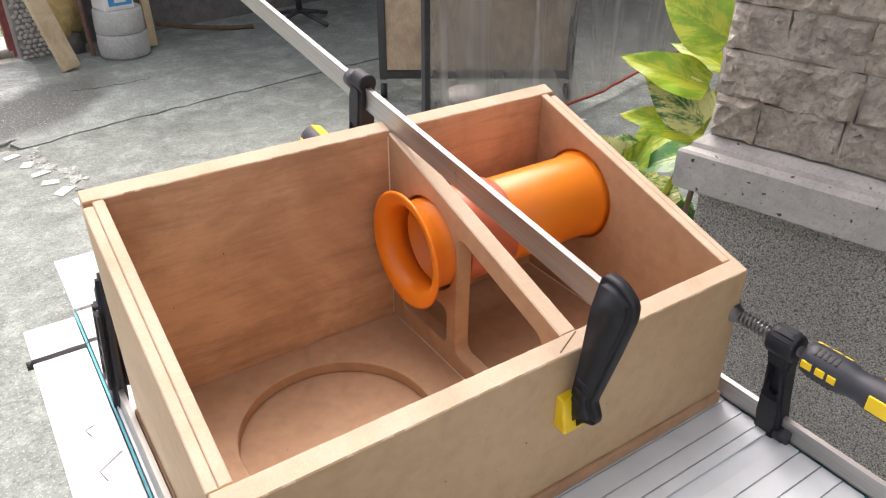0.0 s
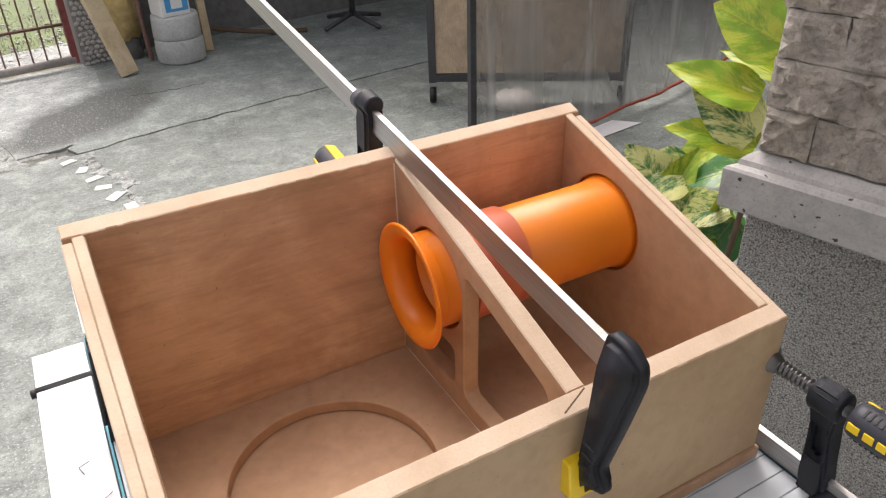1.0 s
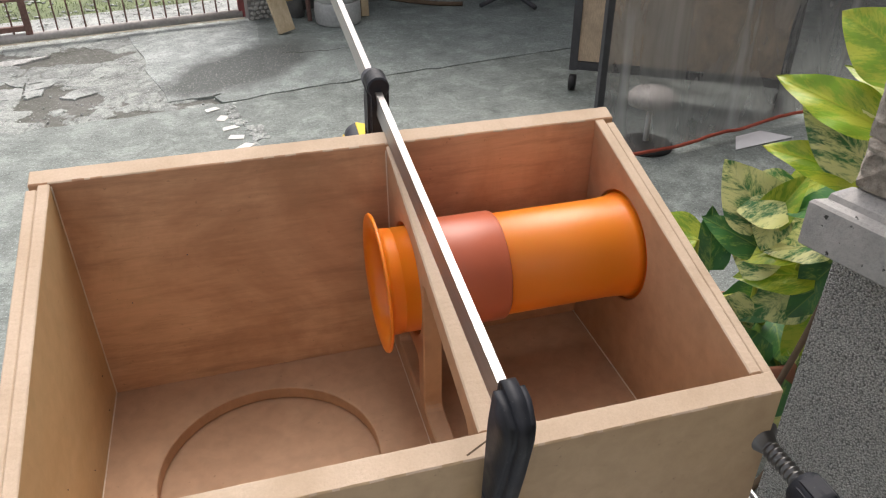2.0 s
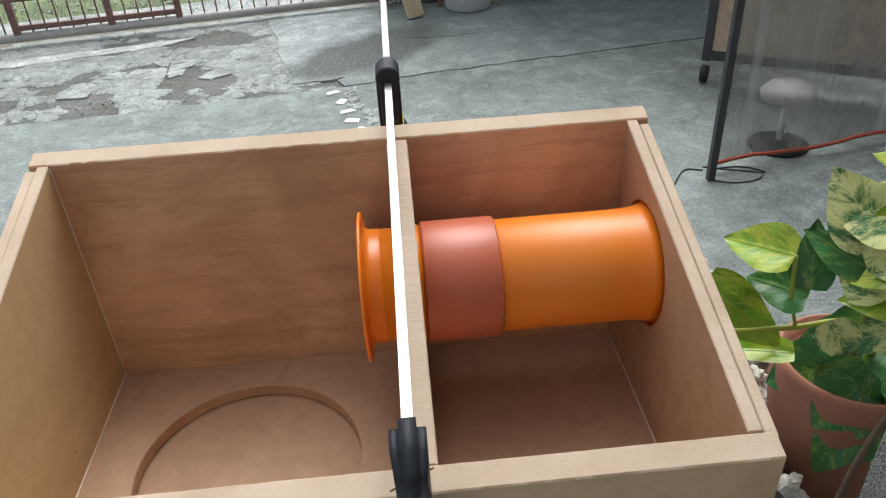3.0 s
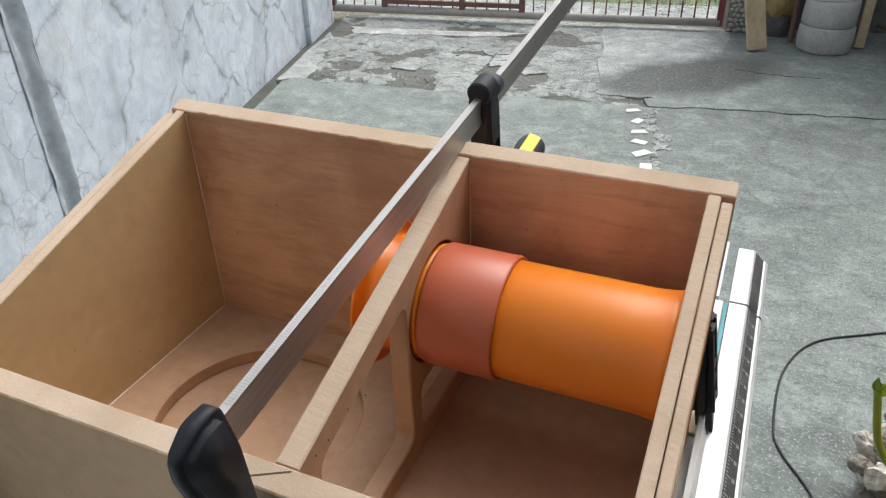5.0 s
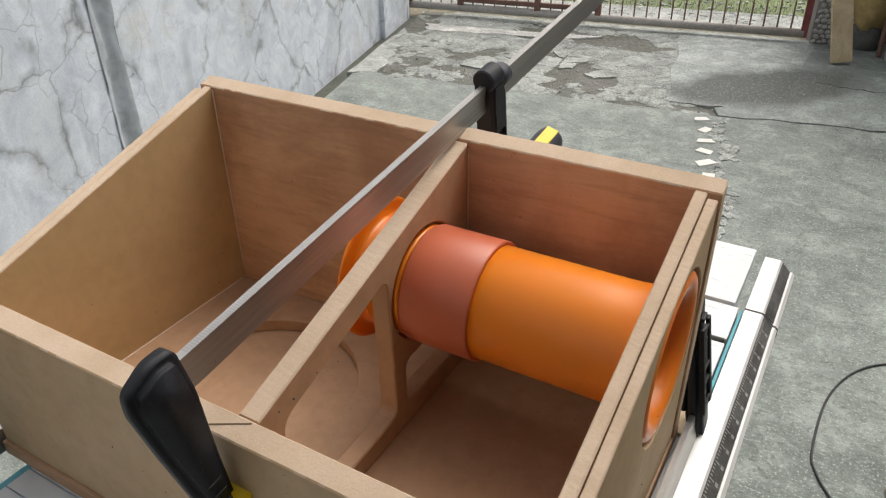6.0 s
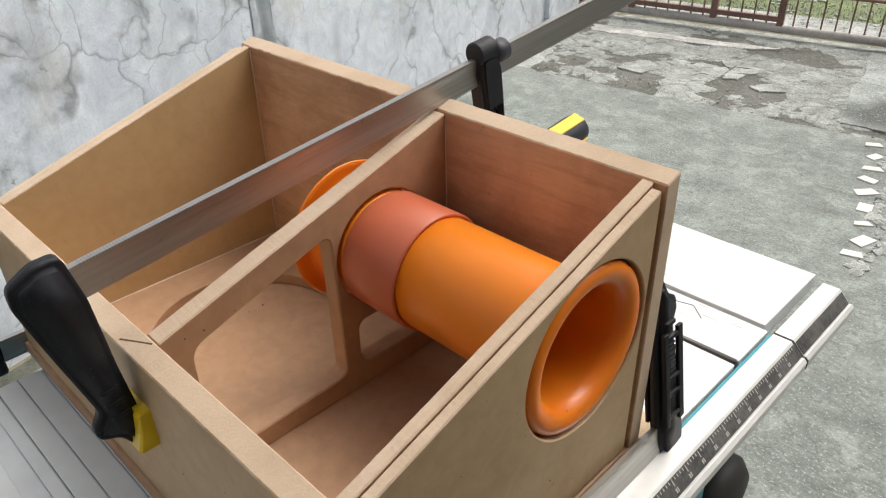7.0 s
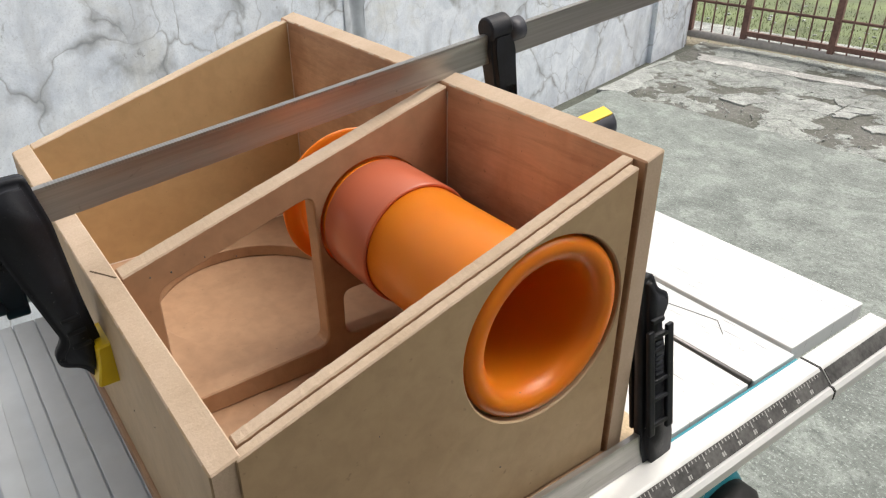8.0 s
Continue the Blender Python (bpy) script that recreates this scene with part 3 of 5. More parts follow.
def worn_ground():
    """The old slab before the gate: islands of its pale skin stand over rough mossy ground, split by fine cracks."""
    bm = bmesh.new()
    nx, ny = 250, 120
    rows = []
    for j in range(ny + 1):
        w = j / ny
        row = []
        for i in range(nx + 1):
            u = i / nx
            y = (3.86 + 0.52 * u) * (1 - w) + (5.56 + 0.56 * u) * w
            x0 = wall_x(y) + 0.10
            x = x0 + (0.98 - x0) * u
            q = Vector((x, y, 0))
            skin = noise.fractal(q * 2.1 + Vector((4, 1, 0)), 0.9, 2.1, 5) + 0.30 * w - 0.02
            near_gate = max(0.0, 1 - abs(w - 0.86) / 0.14)
            skin += 0.35 * near_gate * (1 if u < 0.55 else 0.2)
            k = min(1.0, max(0.0, skin * 5 + 0.5))
            d = noise.voronoi(q * 5.5 + 0.5 * noise.noise_vector(q * 4))[0]
            split = min(1.0, (d[1] - d[0]) / 0.07)
            z = -0.0185 + 0.0115 * k * (0.25 + 0.75 * split) + 0.0022 * noise.noise(q * 22) * (1.3 - k)
            row.append(bm.verts.new((x, y, z)))
        rows.append(row)
    for a, b in zip(rows, rows[1:]):
        for i in range(nx):
            bm.faces.new((a[i], a[i + 1], b[i + 1], b[i]))
    return part("pavement_old", bm, OLD)


tagged(worn_ground(), "old broken concrete before the gate, mossy where its skin is gone", "ground", kind="structure")
sheet("path_outside", [(-3.4, 5.62), (1.2, 6.42), (1.1, 6.85), (-3.5, 6.0)], -0.05, -0.012, GROUND, "worn grey concrete path outside the gate")
sheet("lawn", [(-9, 5.2), (-3.5, 6.0), (1.1, 6.85), (5, 7.6), (5, 13), (-9, 13)], -0.05, -0.02, GRASS, "short green grass beyond the gate")

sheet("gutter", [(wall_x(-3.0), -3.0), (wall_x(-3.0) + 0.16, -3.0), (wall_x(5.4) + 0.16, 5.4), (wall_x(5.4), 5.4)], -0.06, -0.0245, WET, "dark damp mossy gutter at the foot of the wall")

# broken plates of the old concrete


def broken_plates(x0, x1, y0, y1, step, seed):
    """Cracked slab pieces: cells of a jittered grid, shrunk and set unevenly."""
    rnd = random.Random(seed)
    nx, ny = int((x1 - x0) / step), int((y1 - y0) / step)
    grid = {(i, j): (x0 + (i + rnd.uniform(-0.36, 0.36)) * step + 0.5 * step * (j % 2), y0 + (j + rnd.uniform(-0.36, 0.36)) * step) for i in range(nx + 1) for j in range(ny + 1)}
    root = thing("broken_concrete", (0.5 * (x0 + x1), 0.5 * (y0 + y1), 0), "cracked plates of old grey concrete lying in the broken strip", "concrete", kind="structure")
    for i in range(nx):
        for j in range(ny):
            if rnd.random() < 0.68:
                continue
            quad = [grid[i, j], grid[i + 1, j], grid[i + 1, j + 1], grid[i, j + 1]]
            cx, cy = sum(p[0] for p in quad) / 4, sum(p[1] for p in quad) / 4
            shear = 0.175 * (cx - x0)
            pts = [(cx + (p[0] - cx) * 0.965, cy + (p[1] - cy) * 0.965 + shear) for p in quad]
            line = []
            for k in range(4):
                line += ragged(pts[k], pts[(k + 1) % 4], 5, step * 0.22, rnd.uniform(0, 90))[:-1]
            part("slab_piece", plate(line, [], -0.03, rnd.uniform(-0.0085, -0.0065), lambda u, v, w: Vector((u, v, w)), 0.0015), GROUND, root)


def slab_piece(pts, top, seed, material):
    line = []
    for k in range(len(pts)):
        line += ragged(pts[k], pts[(k + 1) % len(pts)], 6, 0.035, seed + k)[:-1]
    part("slab_piece", plate(line, [], -0.03, top, lambda u, v, w: Vector((u, v, w)), 0.002), material, bpy.data.objects["broken_concrete"])


broken_plates(-1.45, -0.45, 4.42, 5.12, 0.125, 4)
slab_piece([(-2.054, 4.90), (-2.03, 4.58), (-1.83, 4.41), (-1.73, 4.03), (-1.90, 3.95), (-2.10, 4.79)], -0.001, 51, GROUND)
slab_piece([(-2.08, 5.20), (-1.50, 5.30), (-0.75, 5.46), (-0.95, 5.30), (-1.55, 5.15), (-1.98, 5.05)], -0.004, 63, PALE)


def rubble_strip():
    rnd = random.Random(12)
    bm = bmesh.new()
    for k in range(230):
        if k < 130:
            s = rnd.uniform(-1.8, 0.75)
            p = Vector((s, 4.0 + 0.175 * (s + 1.9) + rnd.gauss(0.06, 0.07), -0.008))
        else:
            p = Vector((rnd.uniform(-1.9, -0.3), rnd.uniform(4.2, 5.3), -0.01))
        r = rnd.uniform(0.003, 0.011)
        lump(bm, Matrix.Translation(p) @ pose(0, 0, 0, rnd.uniform(0, 360), rnd.uniform(0, 60), rnd.uniform(0, 360)) @ Matrix.Diagonal((r, r * 0.8, r * 0.5, 1)), k, 1)
    return part("gravel", bm, CEMENT)


tagged(rubble_strip(), "loose grey concrete crumbs along the broken slab edge", "gravel", kind="stuff")


def tile_chip(p, size, turn, skew):
    pts = [(-0.5, -0.42), (0.5, -0.36 + skew), (0.42 - skew, 0.4), (-0.46, 0.36 - skew)]
    m = pose(*p, 0, 0, turn)
    bm = plate([(u * size, v * size * 0.8) for u, v in pts], [], 0.0, 0.006, lambda u, v, w: m @ Vector((u, v, w)), 0.001)
    ob = new("tile_chip", bpy.data.meshes.new("tile_chip"))
    bmesh.ops.recalc_face_normals(bm, faces=bm.faces)
    bm.to_mesh(ob.data)
    bm.free()
    ob.data.materials.append(CHIP)
    tagged(ob, "broken white tile chip set in the concrete", "tile", "white tile chips in the concrete")


for k, (x, y) in enumerate(((0.255, 4.165), (0.305, 4.02), (0.345, 3.88), (0.367, 3.75), (0.402, 3.622), (0.447, 3.47), (0.491, 3.33), (0.534, 3.192), (0.54, 3.07), (0.299, 2.76))):
    tile_chip((x, y, 0.0), (0.08, 0.072, 0.09, 0.078, 0.10)[k % 5], (20, 70, 8, -15, 40, 100)[k % 6], (0.1, -0.08, 0.2, 0.0)[k % 4])


def crack_rubble():
    """Broken lumps along a winding crack."""
    rnd = random.Random(5)
    bm = bmesh.new()
    for k in range(150):
        t = rnd.random()
        p = Vector((0.345 + 0.27 * t + 0.03 * math.sin(t * 14.5 - 3.5), 4.22 - 1.25 * t, 0.0)) + Vector((rnd.gauss(0.0, 0.016), rnd.gauss(0, 0.02), 0))
        r = rnd.uniform(0.006, 0.026) if k % 5 else rnd.uniform(0.025, 0.045)
        lump(bm, Matrix.Translation(p) @ pose(0, 0, 0, 0, 0, rnd.uniform(0, 360)) @ Matrix.Diagonal((r, r * 0.7, r * 0.30, 1)), k, 1, 0.3)
    path = [(0.335 + 0.27 * t + 0.03 * math.sin(t * 14.5 - 3.5) + 0.012 * noise.noise(Vector((t * 40, 0, 0))), 4.22 - 1.25 * t, -0.001) for t in (j / 60 for j in range(61))]
    return part("crumbled_edge", bm, GROUND), part("crack_line", tube(bmesh.new(), path, [0.003 + 0.006 * abs(noise.noise(Vector((j * 0.7, 5, 0)))) for j in range(61)], 5), WET)


crumbs, crack_line = crack_rubble()
crack_line.parent = crumbs
tagged(crumbs, "crumbled concrete along a crack beside the tile chips", "gravel", kind="stuff")

# boundary wall: runs along the yard, leaning away from the box's line
LENGTH = 7.0


def boundary_wall():
    bm = bmesh.new()
    block(bm, 0, 3.46, 0.02, 0.2, -0.05, 2.3)
    block(bm, 3.55, LENGTH + 0.1, 0.0, 0.2, -0.05, 2.3)
    block(bm, 3.46, 3.55, 0.05, 0.19, -0.05, 2.3)
    block(bm, 6.38, 6.98, -0.035, 0.0, -0.05, 2.3)
    bmesh.ops.transform(bm, matrix=WALL_AT, verts=bm.verts)
    return part("wall_west", bm, PLASTER)


wall_ob = boundary_wall()


def wall_joint():
    """The open joint in the wall: a rough, dark, uneven furrow."""
    bm = bmesh.new()
    nx, nz = 12, 110
    rows = []
    for j in range(nz + 1):
        z = -0.05 + 2.35 * j / nz
        row = []
        for i in range(nx + 1):
            u = i / nx
            x = 3.455 + 0.10 * u + 0.012 * noise.noise(Vector((z * 3, 0, 8))) * (1 if 0 < i < nx else 0)
            lip = 0.018 * (1 - u)
            deep = 0.034 * math.sin(math.pi * u) ** 2.5 * (0.75 + 0.5 * noise.noise(Vector((u * 2, z * 5, 3))))
            y = lip + deep - 0.003 + 0.008 * noise.noise(Vector((x * 30, z * 14, 0)))
            row.append(bm.verts.new(WALL_AT @ Vector((x, y, z))))
        rows.append(row)
    for a, b in zip(rows, rows[1:]):
        for i in range(nx):
            bm.faces.new((a[i], a[i + 1], b[i + 1], b[i]))
    return bm


part("joint", wall_joint(), JOINT, wall_ob, "dark mouldy joint in the plaster", True)
tagged(wall_ob, "weathered white plaster wall with branching grey cracks", "wall", kind="structure")

# the gate
GATE_A, GATE_B = Vector((-2.38, 5.47, 0)), Vector((0.505, 5.95, 0))
GATE_M = frame_on(GATE_A.x, GATE_A.y, math.degrees(math.atan2(GATE_B.y - GATE_A.y, GATE_B.x - GATE_A.x)))
SPAN = (GATE_B - GATE_A).length
gate = thing("metal_gate", GATE_A, "rusty reddish-brown steel bar gate closing the yard", "gate")


def gate_bar(name, a, b, r, material, n=6, label=""):
    return part(name, tube(bmesh.new(), [GATE_M @ Vector(a), GATE_M @ Vector(b)], r, n), material, gate, label, True)


gate_bar("bottom_rail", (-0.02, 0, 0.055), (SPAN, 0, 0.055), 0.03, GALV, 10, "weathered round bottom pipe")
for z in (0.30, 0.95, 1.5):
    gate_bar("rail", (0, 0, z), (SPAN, 0, z), 0.011, RUST)
for x in (0.0, 0.43, 1.05, 1.51, SPAN):
    part("gate_post", box(x - 0.022, x + 0.022, -0.02, 0.02, 0.03, 1.55, GATE_M, 0.003), MAROON if x == SPAN else RUST, gate, "maroon painted hinge post" if x == SPAN else "")
for k in range(1, 33):
    x = k * SPAN / 33
    if min(abs(x - p) for p in (0.43, 1.05, 1.51)) > 0.03:
        bm = tube(bmesh.new(), [GATE_M @ Vector((x, 0, 0.05)), GATE_M @ Vector((x, 0, 1.5))], 0.006, 6)
        part("gate_bar", bm, RUST, gate)
part("leaf_frame", box(0.43, 1.51, -0.016, 0.016, 0.10, 0.135, GATE_M, 0.003), RUST, gate)


def grass_blades():
    rnd = random.Random(3)
    verts, faces = [], []
    for k in range(14000):
        x, d = rnd.uniform(-5.5, 1.4), abs(rnd.gauss(0, 1.0))
        y = 6.28 + 0.175 * (x + 1.5) + d
        if rnd.random() < 0.1:
            y -= 0.6
        a, h, w = rnd.uniform(0, 6.28), rnd.uniform(0.010, 0.028), rnd.uniform(0.0015, 0.0035)
        i = len(verts)
        lean = rnd.uniform(0.2, 0.9) * h
        verts += [(x - w * math.sin(a), y + w * math.cos(a), -0.02), (x + w * math.sin(a), y - w * math.cos(a), -0.02), (x + lean * math.cos(a), y + lean * math.sin(a), -0.02 + h)]
        faces.append((i, i + 1, i + 2))
    me = bpy.data.meshes.new("grass")
    me.from_pydata(verts, [], faces)
    me.materials.append(GRASS)
    return new("grass", me)


tagged(grass_blades(), "tufts of short green grass outside the gate", "grass", kind="stuff")


def yard_stones():
    """Loose stones strewn outside the gate, thickest by the pier."""
    rnd = random.Random(31)
    bm = bmesh.new()
    for k in range(620):
        x = 1.1 - abs(rnd.gauss(0, 1.5)) if k % 3 else rnd.uniform(-3.4, 1.1)
        y = 6.02 + 0.175 * (x + 1.5) + abs(rnd.gauss(0, 0.9))
        size = rnd.uniform(0.006, 0.026)
        lump(bm, Matrix.Translation((x, y, -0.012)) @ pose(0, 0, 0, 0, 0, rnd.uniform(0, 360)) @ Matrix.Diagonal((size, size * 0.75, size * 0.35, 1)), k, 1, 0.25)
    return part("loose_stones", bm, GROUND)


tagged(yard_stones(), "pale loose stones strewn outside the gate", "gravel", kind="stuff")

# pebble-clad gate pier
pier = thing("gate_pier", (0.65, 6.0, 0), "gate pier clad in rounded grey river pebbles", "pier", kind="structure")
PIER_M = frame_on(0.555, 5.93, 9.6)
part("core", box(0, 0.26, 0.012, 0.3, -0.03, 1.9, PIER_M), MORTAR, pier)
pebble_meshes = []
for k in range(6):
    bm = bmesh.new()
    lump(bm, Matrix.Identity(4), k + 40, 1, 0.10)
    bmesh.ops.recalc_face_normals(bm, faces=bm.faces)
    me = bpy.data.meshes.new("pebble")
    bm.to_mesh(me)
    bm.free()
    me.polygons.foreach_set("use_smooth", [True] * len(me.polygons))
    me.materials.append(PEBBLE)
    pebble_meshes.append(me)
rnd = random.Random(9)
for row in range(15):
    for col in range(7):
        ob = new("pebble", pebble_meshes[rnd.randrange(6)])
        p = PIER_M @ Vector((0.02 + 0.037 * col + 0.018 * (row % 2) + rnd.uniform(-0.005, 0.005), 0.008, 0.015 + 0.034 * row + rnd.uniform(-0.005, 0.005)))
        ob.parent = pier
        ob.matrix_basis = Matrix.Translation(p - pier.location) @ pose(0, 0, 0, 0, rnd.uniform(-40, 40), 9.6) @ Matrix.Diagonal((rnd.uniform(0.017, 0.024), 0.016, rnd.uniform(0.013, 0.018), 1))

# back wall, and unseen side wall, house and roofs that close the place
BACK = frame_on(0.80, 6.12, 9.6)
tagged(part("wall_north", box(0, 5.2, 0, 0.2, -0.05, 2.7, BACK), DARKWALL), "stone wall at the back of the carport, shade in its dark colour", "wall", kind="structure")
tagged(part("wall_east", box(5.5, 5.7, -3.0, 7.2, -0.05, 2.7), HOUSE), "plain shaded wall beyond the carport", "wall", kind="structure")
tagged(part("wall_south", box(-0.6, 5.7, -2.2, -2.0, -0.05, 3.2), HOUSE), "plain painted house wall behind the porch", "wall", kind="structure")
# Both roofs are out of view, sized to cut light from the sky.
tagged(part("carport_roof", box(1.7, 5.8, 5.0, 7.4, 2.35, 2.4), ROOF), "unseen roof sheet added to shade the carport", "roof", kind="structure")

tagged(part("porch_roof", box(1.12, 5.7, -2.2, 1.3, 2.5, 2.58), ROOF), "unseen roof sheet added to shade the porch by the house", "roof", kind="structure")

# ---- stone-clad porch pillar with a cast ledge ----
PIL = frame_on(1.302, 0.962, -75.5)
pillar = thing("porch_pillar", (1.45, 0.45, 0), "porch pillar with pebble-dash base, cast ledge and split stone", "pillar", kind="structure")
part("base", box(0, 1.5, 0.0, 0.5, -0.02, 0.875, PIL, 0.004), DASH, pillar, "grey pebble-dash base")


def ledge():
    prof = [(0.05, 0.876), (-0.041, 0.876), (-0.043, 0.879), (-0.043, 0.950), (-0.039, 0.955), (-0.026, 0.959), (-0.024, 0.968), (-0.017, 0.974), (-0.006, 0.982), (0.05, 0.985)]
    bm = bmesh.new()
    rows = []
    for x in (-0.040, 1.55):
        rows.append([bm.verts.new(PIL @ Vector((x + (y + 0.043 if x < 0 else 0), y, z))) for y, z in prof])
    for a, b in zip(rows, rows[1:]):
        for k in range(len(prof)):
            bm.faces.new((a[k - 1], a[k], b[k], b[k - 1]))
    bm.faces.new(rows[0]), bm.faces.new(rows[1][::-1])
    block(bm, 0.03, 1.55, 0.04, 0.55, 0.878, 0.984, PIL)
    return bm


part("ledge", ledge(), LEDGE, pillar, "pale cast stone ledge with a moulded edge")
part("stone_backing", box(0.012, 1.5, 0.012, 0.5, 0.984, 2.5, PIL), MORTAR, pillar)


def split_stone(x0, x1, z0, z1, seed, depth=0.02):
    """One split-face stone: a block whose front is broken into uneven facets."""
    bm = bmesh.new()
    nx, nz = max(4, int((x1 - x0) / 0.0085)), max(4, int((z1 - z0) / 0.0085))
    grid = []
    for i in range(nx + 1):
        for j in range(nz + 1):
            u, w = i / nx, j / nz
            edge = min(u, 1 - u, w, 1 - w)
            q = Vector((u * (x1 - x0) * 22, w * (z1 - z0) * 22, seed * 3.7))
            bulge = depth * (0.35 + 0.9 * noise.noise(q * 0.6) + 0.5 * noise.noise(q * 1.5) + 0.45 * noise.noise(q * 3.1) + 0.35 * noise.noise(q * 6.3))
            y = -max(0.0, bulge) - 0.006 if edge > 0 else -0.004 - 0.012 * abs(noise.noise(q * 0.8))
            jit = 0.003 * noise.noise(q * 2 + Vector((9, 9, 9)))
            grid.append(bm.verts.new(PIL @ Vector((x0 + u * (x1 - x0) + jit, y, z0 + w * (z1 - z0) + jit))))
    for i in range(nx):
        for j in range(nz):
            a, b, c, d = grid[i * (nz + 1) + j], grid[(i + 1) * (nz + 1) + j], grid[(i + 1) * (nz + 1) + j + 1], grid[i * (nz + 1) + j + 1]
            if (i + j + int(seed)) % 2:
                bm.faces.new((a, b, c)), bm.faces.new((a, c, d))
            else:
                bm.faces.new((a, b, d)), bm.faces.new((b, c, d))
    back = [bm.verts.new(PIL @ Vector(p)) for p in ((x0, 0.03, z0), (x1, 0.03, z0), (x1, 0.03, z1), (x0, 0.03, z1))]
    rim = [grid[i * (nz + 1)] for i in range(nx + 1)], [grid[nx * (nz + 1) + j] for j in range(nz + 1)], [grid[i * (nz + 1) + nz] for i in range(nx, -1, -1)], [grid[j] for j in range(nz, -1, -1)]
    for k, line in enumerate(rim):
        bm.faces.new([back[(k + 1) % 4], back[k], *line])
    part("stone", bm, STONE, pillar)


rnd = random.Random(21)
z, row = 0.986, 0
while z < 2.4:
    h = (0.078, 0.084, 0.080, 0.090)[row % 4]
    x = -0.004 if row % 2 else 0.0
    first = (0.085, 0.24, 0.10, 0.17)[row % 4]
    while x < 1.2:
        w = first if x < 0.01 else rnd.uniform(0.12, 0.24)
        split_stone(x + 0.0006, x + w - 0.0006, z + 0.0005, z + h - 0.0005, row * 17 + x * 31)
        x += w
    z, row = z + h, row + 1

# ---- the saw table ----
TZ = 0.840
saw = thing("table_saw", (0.53, 0.85, 0), "pale bench table saw with teal body and a measuring rail", "table saw")


part("ribbed_table", box(0.252, 0.868, 0.298, 0.60, TZ - 0.030, TZ - 0.004), TABLE_GREY, saw, "grey ribbed cast table with a mitre slot")
LINES = [0.300, 0.330, 0.359, 0.387, 0.414, 0.442, 0.4645, 0.4845, 0.500, 0.525, 0.553, 0.60]
for a, b in zip(LINES, LINES[1:]):
    if abs(a - 0.4645) > 0.001:
        part("table_rib", box(0.252, 0.868, a + 0.0007, b - 0.0007, TZ - 0.0039, TZ, None, 0.0008), TABLE_GREY, saw)
part("main_table", box(0.193, 0.868, 0.601, 1.146, TZ - 0.03, TZ, None, 0.0015), TABLE, saw, "white coated table plate")
part("mid_table", box(0.193, 0.868, 1.156, 1.2385, TZ - 0.03, TZ, None, 0.0015), TABLE, saw)
part("rear_table", box(0.190, 0.861, 1.2435, 1.41, TZ - 0.022, TZ + 0.003, None, 0.0015), TABLE, saw, "white rear extension plate")
part("side_table", box(0.116, 0.187, 0.58, 1.138, TZ - 0.03, TZ - 0.001, None, 0.0015), TABLE, saw, "white side extension plate")
part("side_table_rear", box(0.116, 0.187, 1.150, 1.228, TZ - 0.03, TZ - 0.001, None, 0.0015), TABLE, saw, "white side extension plate")
part("slot_rod", tube(bmesh.new(), [(0.115, 1.148, TZ - 0.006), (0.50, 1.151, TZ - 0.004), (0.866, 1.152, TZ - 0.002)], 0.0048, 8), SCREW, saw, "dark steel rod lying in the slot", True)
part("rod_knob", tube(bmesh.new(), [(0.108, 1.147, TZ - 0.008), (0.1155, 1.147, TZ - 0.008)], 0.0065, 10), DARK, saw, "", True)
part("teal_seam", box(0.1885, 0.1915, 0.58, 1.2385, TZ - 0.03, TZ - 0.0015), TEAL, saw, "teal painted seam")
part("teal_edge", box(0.8700, 0.8740, 0.30, 1.2385, TZ - 0.05, TZ - 0.004), TEAL, saw, "teal painted edge")
part("under_body", box(0.20, 0.862, 0.33, 1.20, 0.56, TZ - 0.031, None, 0.02), TEAL, saw, "teal sheet-metal saw body")


def rail_profile(y0, y1, prof):
    bm = bmesh.new()
    rows = [[bm.verts.new((x, y, z)) for x, z in prof] for y in (y0, y1)]
    for k in range(len(prof)):
        bm.faces.new((rows[0][k - 1], rows[0][k], rows[1][k], rows[1][k - 1]))
    bm.faces.new(rows[0]), bm.faces.new(rows[1][::-1])
    return bm


RAIL = [(0.8760, TZ - 0.04), (0.8760, TZ + 0.001), (0.8990, TZ + 0.001), (0.9010, TZ - 0.0005), (0.9160, TZ - 0.0155), (0.9190, TZ - 0.015), (0.9230, TZ - 0.019), (0.9230, TZ - 0.031), (0.9170, TZ - 0.036), (0.90, TZ - 0.04)]
part("rail", rail_profile(0.28, 1.236, RAIL), ALU, saw, "aluminium guide rail with a sloped face")
part("rail_end", rail_profile(1.240, 1.398, RAIL), ALU, saw)
SCALE_M = Matrix.Translation((0.9085, 0, TZ - 0.008)) @ pose(0, 0, 0, 0, 45, 0)
part("scale_strip", box(-0.0092, 0.0092, 0.30, 1.236, 0.0003, 0.0012, SCALE_M), SCALE, saw, "black printed scale")
part("scale_strip_end", box(-0.0092, 0.0092, 1.242, 1.395, 0.0003, 0.0012, SCALE_M), SCALE, saw)
part("rail_joint", rail_profile(1.2365, 1.2395, [(x + (0.0006 if x > 0.89 else -0.0006), z + 0.0006) for x, z in RAIL]), DARK, saw, "black joint band")


